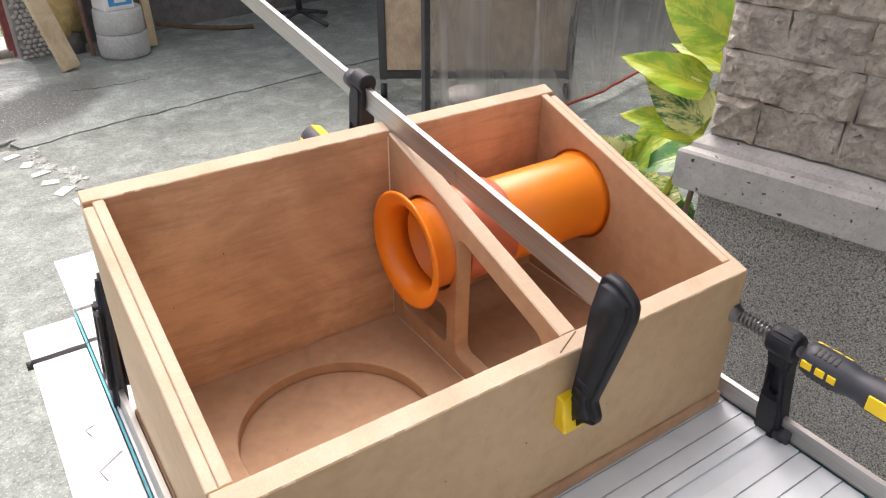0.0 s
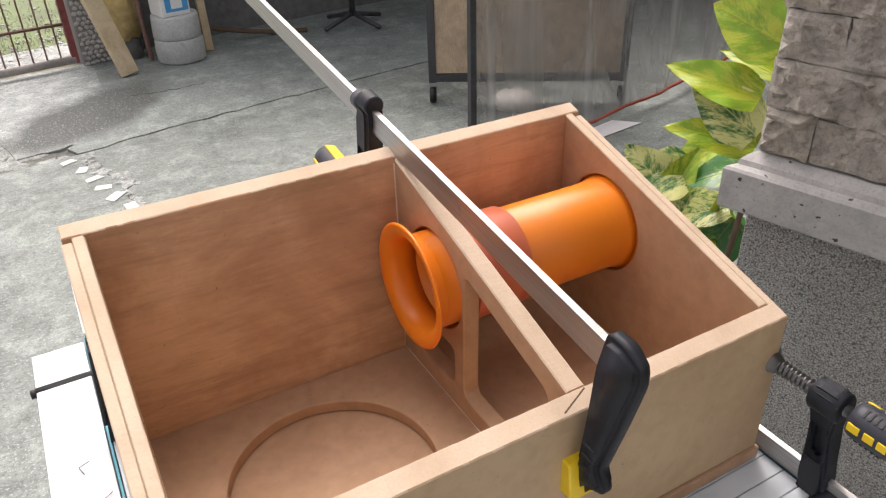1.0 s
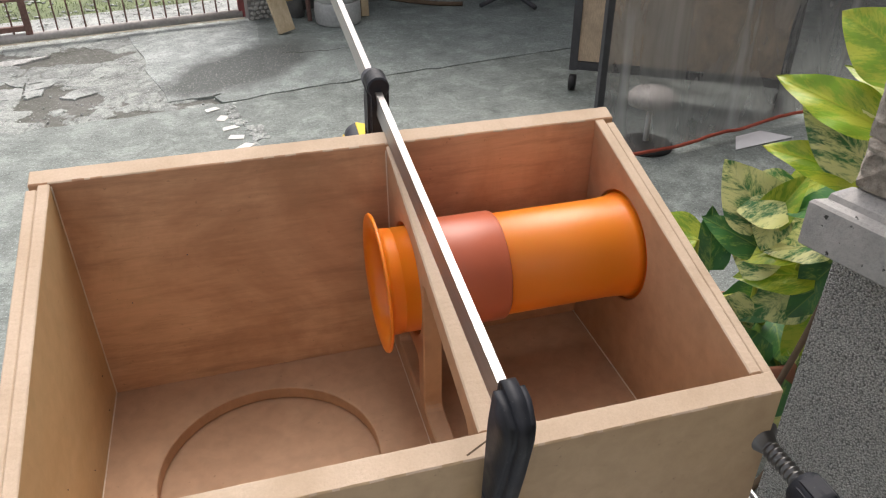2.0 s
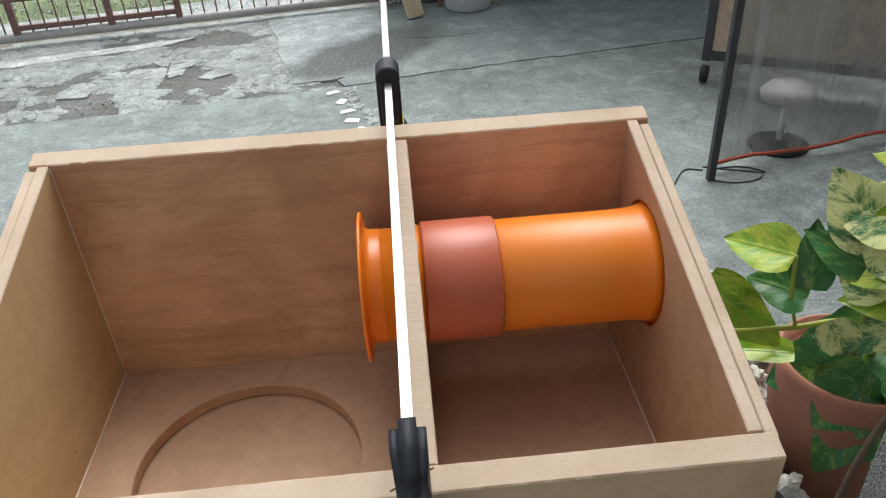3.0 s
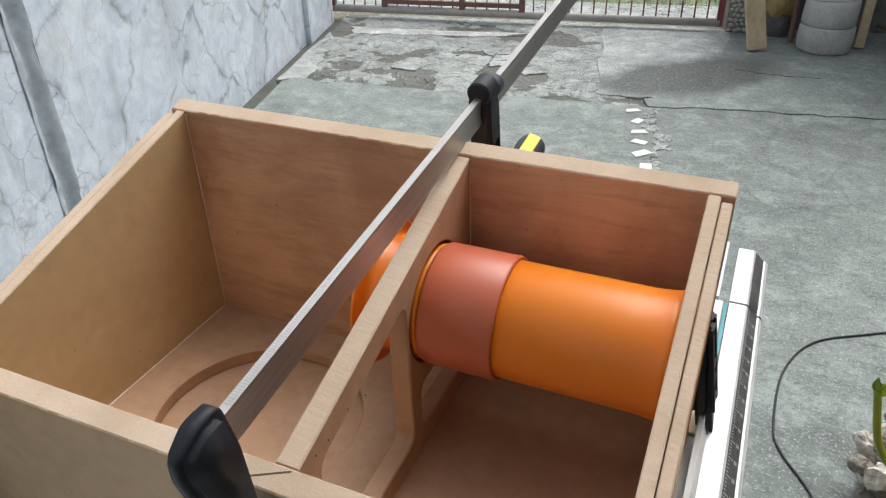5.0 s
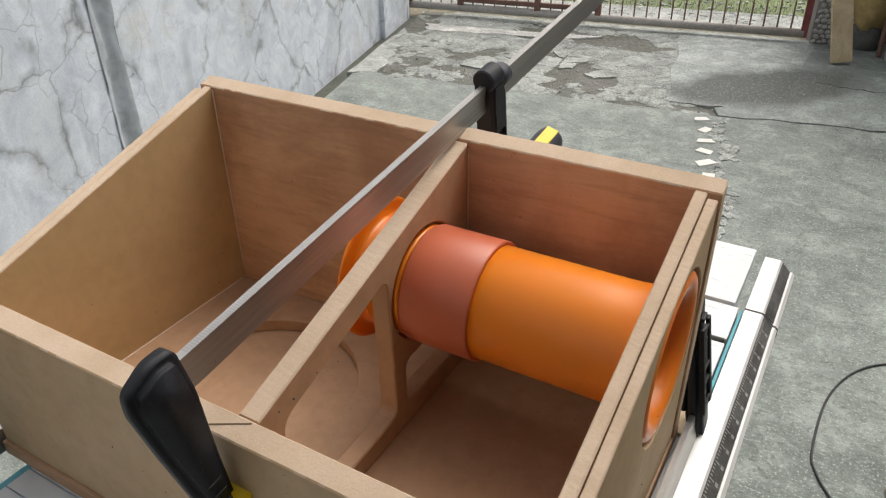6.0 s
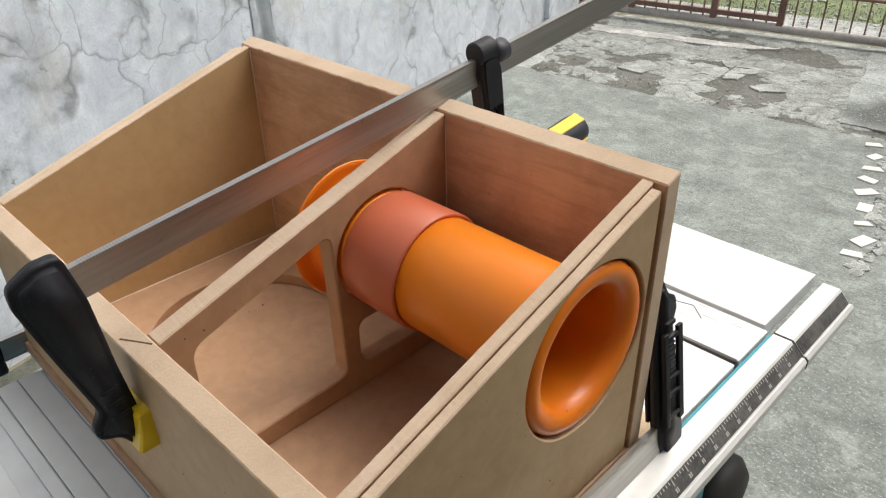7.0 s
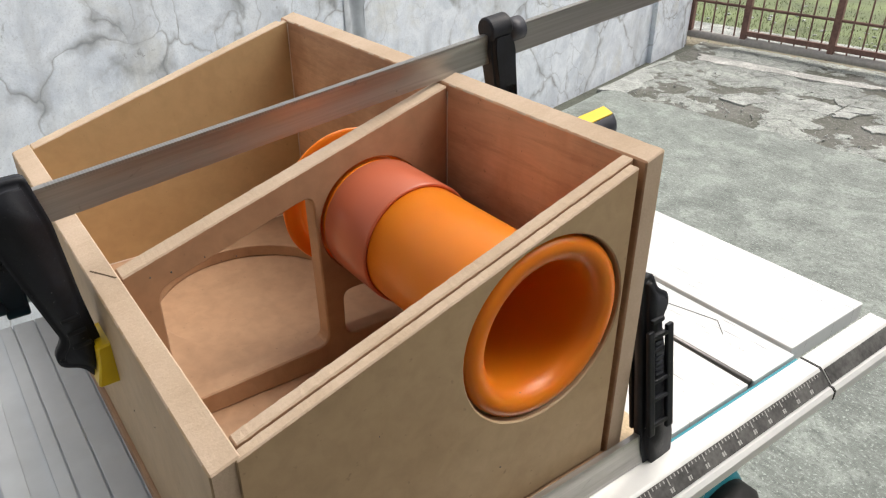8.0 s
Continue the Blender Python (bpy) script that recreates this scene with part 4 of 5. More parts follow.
def ticks():
    bm = bmesh.new()
    for k in range(150):
        y = 0.42 + 0.0054 * k
        long = k % 5 == 0
        block(bm, -0.0085, -0.0055 if not long else -0.001, y, y + 0.0012, 0.0010, 0.0016, SCALE_M)
        if long:
            block(bm, 0.0015, 0.0060, y - 0.0015, y + 0.0006, 0.0010, 0.0016, SCALE_M)
            block(bm, 0.0015, 0.0060, y + 0.0018, y + 0.0034, 0.0010, 0.0016, SCALE_M)
    return bm


tagged(part("scale_print", ticks(), TICK, saw, "fine white scale ticks"), kind="stuff")


def engraved(name, pts, w=0.0009):
    bm = bmesh.new()
    for a, b in zip(pts, pts[1:]):
        d = Vector((b[0] - a[0], b[1] - a[1], 0))
        m = Matrix.Translation((a[0], a[1], TZ)) @ pose(0, 0, 0, 0, 0, math.degrees(math.atan2(d.y, d.x)))
        block(bm, 0, d.length, -w / 2, w / 2, 0.0002, 0.0007, m)
    part(name, bm, MARK, saw)


engraved("engraved_line", [(0.640, 1.232), (0.705, 1.172)])
engraved("engraved_line", [(0.70, 1.205), (0.770, 1.225), (0.792, 1.205)])
engraved("engraved_line", [(0.712, 1.105), (0.80, 1.085)])
engraved("engraved_line", [(0.690, 1.04), (0.775, 1.035), (0.775, 1.045)])
engraved("engraved_line", [(0.155, 0.945), (0.150, 0.96), (0.163, 0.965)])
engraved("engraved_line", [(0.155, 0.86), (0.15, 0.88), (0.18, 0.90)])
part("motor_housing", lathe(bmesh.new(), [(0, 0.02), (0.0, 0.055), (0.012, 0.064), (0.10, 0.066), (0.11, 0.06)], 28, lambda a, c, s: Vector((0.765 + a, 1.13 + c, 0.640 + s))), TEAL, saw, "teal motor housing", True)
part("motor_cap", lathe(bmesh.new(), [(0, 0.060), (0.02, 0.060), (0.035, 0.046), (0.040, 0.02)], 28, lambda a, c, s: Vector((0.8755 + a, 1.13 + c, 0.640 + s))), DARK, saw, "black motor end cap", True)
part("tilt_bracket", box(0.862, 0.90, 0.99, 1.05, 0.70, 0.80, None, 0.006), TEAL, saw, "teal bracket below the rail")
for x in (0.24, 0.82):
    for y in (0.37, 1.16):
        part("leg", box(x - 0.02, x + 0.02, y - 0.02, y + 0.02, 0.0, 0.57, None, 0.003), IRON, saw, "dark steel stand leg")

# ---- the enclosure ----
X0, X1, Y0, Y1 = 0.233, 0.833, 0.579, 0.923
T, FLOOR = 0.0205, 0.875
D0, D1 = 0.5785, 0.5995
PY, PZ = 0.831, 1.038


def top(y, drop=0.0):
    """The sloping upper rim."""
    return 1.0525 + 0.3095 * (y - Y0) - drop


case = thing("speaker_enclosure", (0.53, 0.75, TZ), "unfinished wedge-shaped speaker box of brown board with an open top", "speaker box")
along_x = lambda u, v, w: Vector((w, u, v))
along_z = lambda u, v, w: Vector((u, v, w))


def edged(bm, axis=None):
    """Second material on the rim: the sawn edges, which face up or sideways, a little ragged along their length."""
    long_edges = [e for e in bm.edges if e.calc_length() > 0.2 and min(v.co.z for v in e.verts) > 1.0]
    made = bmesh.ops.subdivide_edges(bm, edges=long_edges, cuts=110)
    for v in (g for g in made["geom_inner"] if isinstance(g, bmesh.types.BMVert)):
        v.co.z += 0.00045 * noise.noise(v.co * 210)
    bmesh.ops.recalc_face_normals(bm, faces=bm.faces)
    for f in bm.faces:
        n = f.normal
        if n.z > 0.6 and f.calc_center_median().z > 1.0:
            f.material_index = 1
        elif axis is not None and abs(n[axis]) > 0.8:
            f.material_index = 1
    return bm


def sloped(x0, x1, y0, y1, z0):
    """A cross board, its upper edge cut to the slope."""
    bm = plate([(y0, z0), (y1, z0), (y1, top(y1)), (y0, top(y0))], [], x0, x1, along_x, 0.0012)
    return bm


part("back_panel", edged(sloped(X0 - 0.021, X1 + 0.024, Y1, Y1 + T, 0.858), 0), [PLY_X, EDGE], case, "tall brown back board with a pale sawn edge")
part("front_panel", edged(sloped(X0 - 0.021, X1 + 0.021, Y0 - T, Y0, 0.858), 0), [MDF, EDGE], case, "low front board with a pale sawn edge")


def side(name, x0, x1, y0, y1, z0, drop, hole, label):
    outline = [(y0, z0), (y1, z0), (y1, top(y1, drop)), (y0, top(y0, drop))]
    holes = [ring(PY, PZ, hole, 56)] if hole else []
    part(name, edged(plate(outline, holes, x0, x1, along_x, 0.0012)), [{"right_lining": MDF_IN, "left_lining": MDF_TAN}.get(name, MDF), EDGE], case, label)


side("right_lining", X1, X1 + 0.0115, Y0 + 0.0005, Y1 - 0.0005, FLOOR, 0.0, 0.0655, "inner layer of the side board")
side("right_panel", X1 + 0.0125, X1 + 0.0225, Y0 - 0.004, Y1 - 0.0055, 0.8615, 0.0014, 0.0828, "outer layer with a round port hole")
side("left_lining", X0 - 0.0115, X0, Y0 + 0.0005, Y1 - 0.0005, FLOOR, 0.0, 0, "inner layer of the side board")
side("left_panel", X0 - 0.0225, X0 - 0.0119, Y0 + 0.0005, Y1 - 0.0055, 0.8615, 0.0008, 0, "outer layer of the side board")

slope_line = [(Y0 + 0.0005, FLOOR), (Y1 - 0.0005, FLOOR), (Y1 - 0.0005, top(Y1 - 0.0005, 0.0015)), (Y0 + 0.0005, top(Y0 + 0.0005, 0.0015))]
window_front = rounded([(0.607, 0.898), (0.607, 1.029), (0.763, 1.079), (0.767, 0.903)], 0.014)
window_back = rounded([(0.788, 0.905), (0.788, 0.961), (0.896, 0.961), (0.896, 0.903)], 0.012)
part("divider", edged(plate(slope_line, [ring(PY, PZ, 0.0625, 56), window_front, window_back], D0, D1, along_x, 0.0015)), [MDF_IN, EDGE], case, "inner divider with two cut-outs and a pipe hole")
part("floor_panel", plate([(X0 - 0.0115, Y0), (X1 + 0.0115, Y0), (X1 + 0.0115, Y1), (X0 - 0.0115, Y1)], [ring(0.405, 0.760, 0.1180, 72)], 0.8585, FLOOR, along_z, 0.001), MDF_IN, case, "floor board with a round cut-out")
part("base_board", box(X0 - 0.0245, X1 + 0.0245, Y0 - T - 0.004, Y1 + T + 0.002, TZ, 0.858, None, 0.0025), MDF_IN, case, "bottom board with a scuffed edge")
part("cleat", box(0.79, 0.866, 0.947, 0.995, TZ, TZ + 0.006, None, 0.001), LUMBER, case, "thin wooden slip under the clamp")


def glue_line(pts, seed, r=0.0013):
    path = [Vector(a).lerp(Vector(b), k / 14) for a, b in zip(pts, pts[1:]) for k in range(15)]
    radii = [r * (0.75 + 0.5 * abs(noise.noise(p * 40 + Vector((seed, 0, 0))))) for p in path]
    part("glue_bead", tube(bmesh.new(), path, radii, 6), GLUE, case, "thin dried glue line", True)


glue_line([(X0, Y1, top(Y1) - 0.004), (X0, Y1, FLOOR)], 1)
glue_line([(X0, Y0, FLOOR), (X0, Y1, FLOOR)], 2)
glue_line([(D0, Y1, top(Y1) - 0.008), (D0, Y1, FLOOR)], 3)
glue_line([(D1, Y1, top(Y1) - 0.008), (D1, Y1, FLOOR)], 4, 0.001)
glue_line([(X1, Y0, FLOOR), (X1, Y1, FLOOR)], 5)
glue_line([(D0, Y0, FLOOR), (D0, Y1, FLOOR)], 6, 0.0009)

SLOPE_M = Matrix.Translation((0.572, 0.572, top(0.572))) @ pose(0, 0, 0, math.degrees(math.atan(0.3109)), 0, 0)
part("pencil_mark", box(-0.014, 0.022, -0.0008, 0.0008, 0.0, 0.0002, SLOPE_M @ pose(0.004, -0.004, 0, 0, 0, 24)), SMUDGE, case, "dark pencil stroke across the front edge")
rnd = random.Random(17)
for k in range(26):
    sx, sy = rnd.choice((1, 1, 0)), 0
    x, y, z = rnd.uniform(0.25, 0.82), rnd.uniform(0.6, 0.9), rnd.uniform(0.89, 1.0)
    r = rnd.uniform(0.0004, 0.0010)
    spot = [Vector((x, Y0 - T - 0.0003, z)), Vector((X0 + 0.0003, y, z)), Vector((X1 + 0.0228, y, z + 0.02)), Vector((D1 + 0.0003, 0.60 + 0.1 * rnd.random(), top(0.60) - 0.01 - 0.01 * rnd.random())), Vector((x, Y1 - 0.0003, z + 0.1))][k % 5]
    bm = bmesh.new()
    lump(bm, Matrix.Translation(spot) @ Matrix.Diagonal((r, r, r * 1.2, 1)), k, 1)
    part("dent", bm, MARK, case)

# ---- the port tube ----
port = thing("port_tube", (0.69, PY, PZ), "bright orange plastic port pipe through the divider, flared ends", "pipe")
turn_x = lambda a, c, s: Vector((a, PY + c, PZ + s))


def shell(name, prof, material, label=""):
    part(name, lathe(bmesh.new(), prof, 72, turn_x, True), material, port, label, True)


shell("pipe", [(0.560, 0.058), (0.790, 0.058), (0.793, 0.0582), (0.796, 0.058), (0.806, 0.058), (0.809, 0.0583), (0.812, 0.0582), (0.826, 0.0598), (0.834, 0.0620), (0.834, 0.0566), (0.56, 0.0566)], ORANGE)
shell("coupling", [(0.6045, 0.0583), (0.6045, 0.0610), (0.6065, 0.0620), (0.6770, 0.0620), (0.6790, 0.0610), (0.6790, 0.0583)], COUPLING, "brown-red pipe coupling")
flare = [(0.5615, 0.0585), (0.5540, 0.0587), (0.5505, 0.0596), (0.5485, 0.0618), (0.5474, 0.0660), (0.5468, 0.0715), (0.5464, 0.0762), (0.5450, 0.0770), (0.5432, 0.0763), (0.5430, 0.0735), (0.5438, 0.0680), (0.5458, 0.0625), (0.5500, 0.0586), (0.5560, 0.0558), (0.5660, 0.0541), (0.582, 0.0537), (0.582, 0.0544)]
shell("inner_flare", flare, ORANGE, "orange flared rim inside the box")
outer = [(0.836, 0.0580), (0.842, 0.0800), (0.8490, 0.0803), (0.8530, 0.0792), (0.8552, 0.0760), (0.8560, 0.0715), (0.8552, 0.0665), (0.8528, 0.0620), (0.8480, 0.0583), (0.8400, 0.0560), (0.8300, 0.0550), (0.780, 0.0540), (0.5825, 0.0537), (0.5825, 0.0550)]
shell("outer_flare", outer, ORANGE, "orange flared mouth set in the side board")
part("pipe_band", lathe(bmesh.new(), [(0.596, 0.0583), (0.596, 0.0593), (0.603, 0.0593), (0.603, 0.0583)], 64, turn_x, True), ORANGE, port, "", True)


# ---- bar clamps ----
def bar_clamp(name, label, reach, fixed, pad_gap, handle_gap, pad=True, sink=0.161):
    """A bar clamp in its own place: the bar lies along y with its outer edge at z = 0, and the jaws hang below.
    fixed: the fixed jaw's inner face; reach: the sliding jaw's inner face; both along y."""
    c = thing(name, (0, 0, 0), label, "clamp", "bar clamps round the box")
    bm = bmesh.new()
    half = [(0.0036, 0.0), (0.0036, -0.0030), (0.0031, -0.0060), (0.0026, -0.0105), (0.0025, -0.0150), (0.0027, -0.0200), (0.0032, -0.0260), (0.0032, -0.0300)]
    prof = half + [(-x, z) for x, z in half[::-1]]
    end = 1.05
    rows = [[bm.verts.new((x, y, z)) for x, z in prof] for y in (fixed - 0.02, end)]
    for k in range(len(prof)):
        bm.faces.new((rows[0][k - 1], rows[0][k], rows[1][k], rows[1][k - 1]))
    bm.faces.new(rows[0]), bm.faces.new(rows[1][::-1])
    part("bar", bm, BAR, c, "steel bar with grooved sides", local=True)
    bm = bmesh.new()
    for k in range(400):
        y = fixed + 0.006 + k * 0.0026
        if y < end - 0.004:
            block(bm, -0.00375, 0.00375, y, y + 0.0016, -0.0022, 0.00015)
    part("serration", bm, TEETH, c, "fine serrated edge", local=True)
    # fixed jaw
    bm = bmesh.new()
    outl = rounded([(fixed - 0.046, 0.006), (fixed - 0.024, 0.0150), (fixed - 0.004, 0.0135), (fixed, -0.030), (fixed - 0.003, -0.100), (fixed - 0.003, -0.182), (fixed - 0.018, -0.186), (fixed - 0.026, -0.168), (fixed - 0.041, -0.160), (fixed - 0.042, -0.148), (fixed - 0.031, -0.136), (fixed - 0.042, -0.062), (fixed - 0.0485, -0.012)], 0.006, 3)
    jaw = plate(outl, [], -0.0120, 0.0120, along_x, 0.0062, 4)
    for v in jaw.verts:
        out = min(1.0, max(0.0, (fixed - 0.020 - v.co.y) / 0.028))
        low_end = min(1.0, max(0.0, (-0.115 - v.co.z) / 0.05))
        v.co.x *= (0.96 - 0.27 * out ** 1.5) * (1 - 0.18 * low_end)
    jaw_ob = part("fixed_jaw", jaw, BLACK, c, "black moulded fixed jaw", True, True)
    if not pad:
        for v in jaw_ob.data.vertices:
            v.co.x *= 0.80
        for sx in (-1, 1):
            x = sx * 0.0108
            for y, w in ((fixed - 0.007, 0.004), (fixed - 0.033, 0.0045)):
                part("jaw_flange", box(x - 0.0022, x + 0.0022, y - w, y + w, -0.135, -0.030, None, 0.0015), BLACK, c, "", False, True)
            for z in (-0.040, -0.066, -0.084, -0.128):
                part("jaw_rib", box(x - 0.0021, x + 0.0021, fixed - 0.034, fixed - 0.006, z - 0.002, z + 0.002, None, 0.001), BLACK, c, "", False, True)
            for k in range(7):
                part("jaw_tooth", box(x - 0.0008, x + 0.0008, fixed - 0.024, fixed - 0.014, -0.122 + 0.005 * k, -0.1195 + 0.005 * k), GREY_GRIP, c, "", False, True)
    for z in (-0.066, -0.080, -0.094):
        part("jaw_rib", box(-0.0120, 0.0120, fixed - 0.026, fixed - 0.010, z - 0.0505, z - 0.046, pose(0, 0, 0, 0, 0, 0), 0.0015), BLACK, c, "", False, True)
    if pad:
        part("jaw_pad", plate(rounded([(fixed - 0.010, -0.146), (fixed + pad_gap, -0.146), (fixed + pad_gap, -0.190), (fixed - 0.022, -0.186), (fixed - 0.014, -0.165)], 0.003, 2), [], -0.0205, 0.0205, along_x, 0.0018), YELLOW, c, "yellow plastic jaw pad", False, True)
    # sliding jaw
    outl = rounded([(reach + 0.002, 0.001), (reach + 0.028, 0.001), (reach + 0.034, -0.020), (reach + 0.030, 0.041 - sink), (reach + 0.034, 0.011 - sink), (reach + 0.032, -sink - 0.017), (reach + 0.004, -sink - 0.017), (reach + 0.002, 0.011 - sink), (reach + 0.006, 0.041 - sink), (reach + 0.0, -0.020)], 0.006, 3)
    slot = rounded([(reach + 0.011, -0.062), (reach + 0.025, -0.062), (reach + 0.024, 0.030 - sink), (reach + 0.012, 0.030 - sink)], 0.003, 2)
    part("sliding_jaw", plate(outl, [slot], -0.0130, 0.0130, along_x, 0.0045, 3), BLACK, c, "black moulded sliding jaw", False, True)
    part("jaw_web", box(-0.004, 0.004, reach + 0.010, reach + 0.026, 0.027 - sink, -0.060), BLACK, c, "", False, True)
    bm = bmesh.new()
    tube(bm, [(0, reach + 0.001, -sink), (0, reach + 0.003, -sink), (0, reach + 0.033, -sink), (0, reach + 0.035, -sink)], [0.0155, 0.0172, 0.0172, 0.0155], 24)
    part("jaw_boss", bm, BLACK, c, "", True, True)
    part("jaw_crown", tube(bmesh.new(), [(0, reach + 0.001, 0.004), (0, reach + 0.003, 0.004), (0, reach + 0.027, 0.004), (0, reach + 0.029, 0.004)], [0.0115, 0.0132, 0.0132, 0.0115], 40), BLACK, c, "", False, True)
    part("jaw_sleeve", tube(bmesh.new(), [(0, reach + 0.028, -0.004), (0, reach + 0.048, -0.004)], 0.0125, 20), GREY_GRIP, c, "", True, True)
    # spindle, pad and handle
    ax = lambda a, p, q: Vector((p, a, -sink + q))
    face = reach - handle_gap
    prof = [(face + 0.008, 0.0075)]
    y = face + 0.012
    while y < reach:
        prof += [(y, 0.0062), (y + 0.0018, 0.0085), (y + 0.0032, 0.0085), (y + 0.005, 0.0062)]
        y += 0.0055
    prof += [(reach + 0.004, 0.0062), (reach + 0.052, 0.0062)]
    part("spindle", lathe(bmesh.new(), prof, 18, ax), SCREW, c, "dark threaded steel spindle", True, True)
    part("swivel_pad", lathe(bmesh.new(), [(face, 0.0170), (face + 0.0025, 0.0180), (face + 0.004, 0.0172), (face + 0.0075, 0.0120), (face + 0.016, 0.0085)], 28, ax), SCREW, c, "round steel swivel pad", True, True)
    h = reach + 0.045
    grip = part("handle", lathe(bmesh.new(), [(h, 0.014), (h + 0.002, 0.0180), (h + 0.010, 0.0196), (h + 0.045, 0.0194), (h + 0.056, 0.0165), (h + 0.066, 0.0160), (h + 0.078, 0.0192), (h + 0.125, 0.0202), (h + 0.138, 0.0190), (h + 0.145, 0.010)], 32, ax), GREY_GRIP, c, "dark grey handle with yellow inlays", True, True)
    for k in range(6):
        a = 2 * math.pi * k / 6 + 0.3
        d = pose(0, 0, -sink, 0, math.degrees(a), 0)
        for s in ((0.004, 0.017), (0.021, 0.032), (0.035, 0.045)):
            if k % 2 == 0:
                part("inlay", box(-0.0044, 0.0044, h + s[0], h + s[1], 0.0172, 0.0200, d, 0.0013), YELLOW, grip, "", False, True)
        if k % 2 == 0:
            part("inlay", box(-0.0085, 0.0085, h + 0.080, h + 0.136, 0.0178, 0.0208, d, 0.0015), YELLOW, grip, "", False, True)
        else:
            for s in range(5):
                part("grip_rib", box(-0.005, 0.005, h + 0.012 + 0.006 * s, h + 0.0145 + 0.006 * s, 0.0178, 0.0202, d), DARK, grip, "", False, True)
    return c


clamp = bar_clamp("bar_clamp", "steel bar clamp with black jaws across the box top", 0.447, 0.0, 0.016, 0.0265)
clamp.matrix_basis = pose(0.5813, 0.5385, 1.1399, 7.35, 0, -0.45)
low = bar_clamp("bar_clamp", "steel bar clamp with yellow-black handle along the box side", 0.447, 0.0, 0.003, 0.060, False, 0.1375)
low.matrix_basis = pose(0.8735, 0.953, 0.8410, 180, -9.9, 0) @ Matrix.Diagonal((1, 1, 1.07, 1))
other = copy_thing(low, pose(0.200, 0.975, 0.8395, 180, 5, 0))
tagged(other, "steel bar clamp with black jaws lying beside the box")


# ---- things by the gate and under the carport ----
plank = tagged(part("timber_plank", box(-0.058, 0.058, -0.025, 0.025, 0.0, 1.35, pose(0.79, 5.52, 0.012, -14, -9, 20), 0.004), LUMBER), "pale weathered timber plank leaning against the pier", "plank")
tagged(part("steel_rod", tube(bmesh.new(), [(0.985, 5.80, 0.0), (0.955, 5.95, 1.5)], 0.017, 8), RUST), "rusty steel rod leaning by the wall", "rod")
tagged(part("wood_strip", box(-0.03, 0.03, -0.012, 0.012, 0.0, 1.2, pose(1.40, 5.80, 0.004, -12, 4, 12), 0.003), LUMBER), "thin wooden strip leaning behind the cement blocks", "plank")


def yellow_rock():
    bm = bmesh.new()
    lump(bm, pose(0.87, 5.98, 0.33) @ Matrix.Diagonal((0.13, 0.11, 0.24, 1)), 77, 3, 0.2)
    return part("yellow_boulder", bm, SACK, None, "", True)


tagged(yellow_rock(), "ochre-yellow rough boulder standing by the pier", "boulder")
foot = bmesh.new()
lump(foot, pose(0.87, 5.98, 0.06) @ Matrix.Diagonal((0.11, 0.09, 0.12, 1)), 55, 2, 0.15)
tagged(part("foot_stone", foot, DARKWALL, None, "", True), "dark stone under the boulder", "stone")


def cement_block(z, r, seed):
    n = 40
    bm = bmesh.new()
    prof = [(0, r * 0.94), (0.012, r * 0.99), (0.08, r), (0.15, r * 0.985), (0.160, r * 0.95)]
    lathe(bm, prof, n, lambda a, c, s: Vector((1.185 + c, 5.72 + s, z + a)))
    for v in bm.verts:
        k = noise.noise(v.co * 9 + Vector((seed, 0, 0))) * 0.007
        d = Vector((v.co.x - 1.185, v.co.y - 5.72, 0)).normalized()
        v.co += d * k
    return tagged(part("cement_block", bm, CEMENT, None, "", True), "round grey cast cement block, one stacked on another", "cement block", "stacked cement blocks")


cement_block(0.0, 0.168, 1)
cement_block(0.161, 0.163, 6)
bucket = thing("plastic_bucket", (1.17, 5.71, 0.322), "square white plastic tub with a blue printed label", "tub")
part("tub_body", box(-0.105, 0.105, -0.10, 0.10, 0.0, 0.26, pose(1.165, 5.71, 0.322, 0, 0, 12), 0.012), WHITE, bucket)
part("tub_label", box(-0.07, 0.09, -0.103, -0.1002, 0.03, 0.20, pose(1.165, 5.71, 0.322, 0, 0, 12)), BLUE, bucket, "blue printed label")
part("tub_picture", box(-0.03, 0.05, -0.1055, -0.1035, 0.05, 0.12, pose(1.165, 5.71, 0.322, 0, 0, 12)), WHITE, bucket)
tagged(part("dry_branch", tube(bmesh.new(), bend([(1.50, 6.05, 0.10), (1.72, 5.98, 0.06), (2.0, 5.95, 0.02), (2.2, 5.9, 0.015)]), [0.018] * 25, 7), DRY), "dry branch lying by the back wall", "branch")

star = thing("chair_base", (2.58, 5.85, 0), "dark star-shaped steel chair base on the floor", "chair base")
for k in range(4):
    a = math.radians(20 + 90 * k)
    part("foot", tube(bmesh.new(), [(2.58, 5.85, 0.10), (2.58 + 0.3 * math.cos(a), 5.85 + 0.3 * math.sin(a), 0.03)], 0.018, 8), IRON, star, "", True)
part("column", tube(bmesh.new(), [(2.58, 5.85, 0.08), (2.58, 5.85, 0.5)], 0.025, 10), IRON, star, "", True)

cart = thing("steel_cart", (2.30, 4.1, 0), "dark steel cart with a stained plywood side on casters", "cart")
CART_M = frame_on(2.25, 3.92, -33)
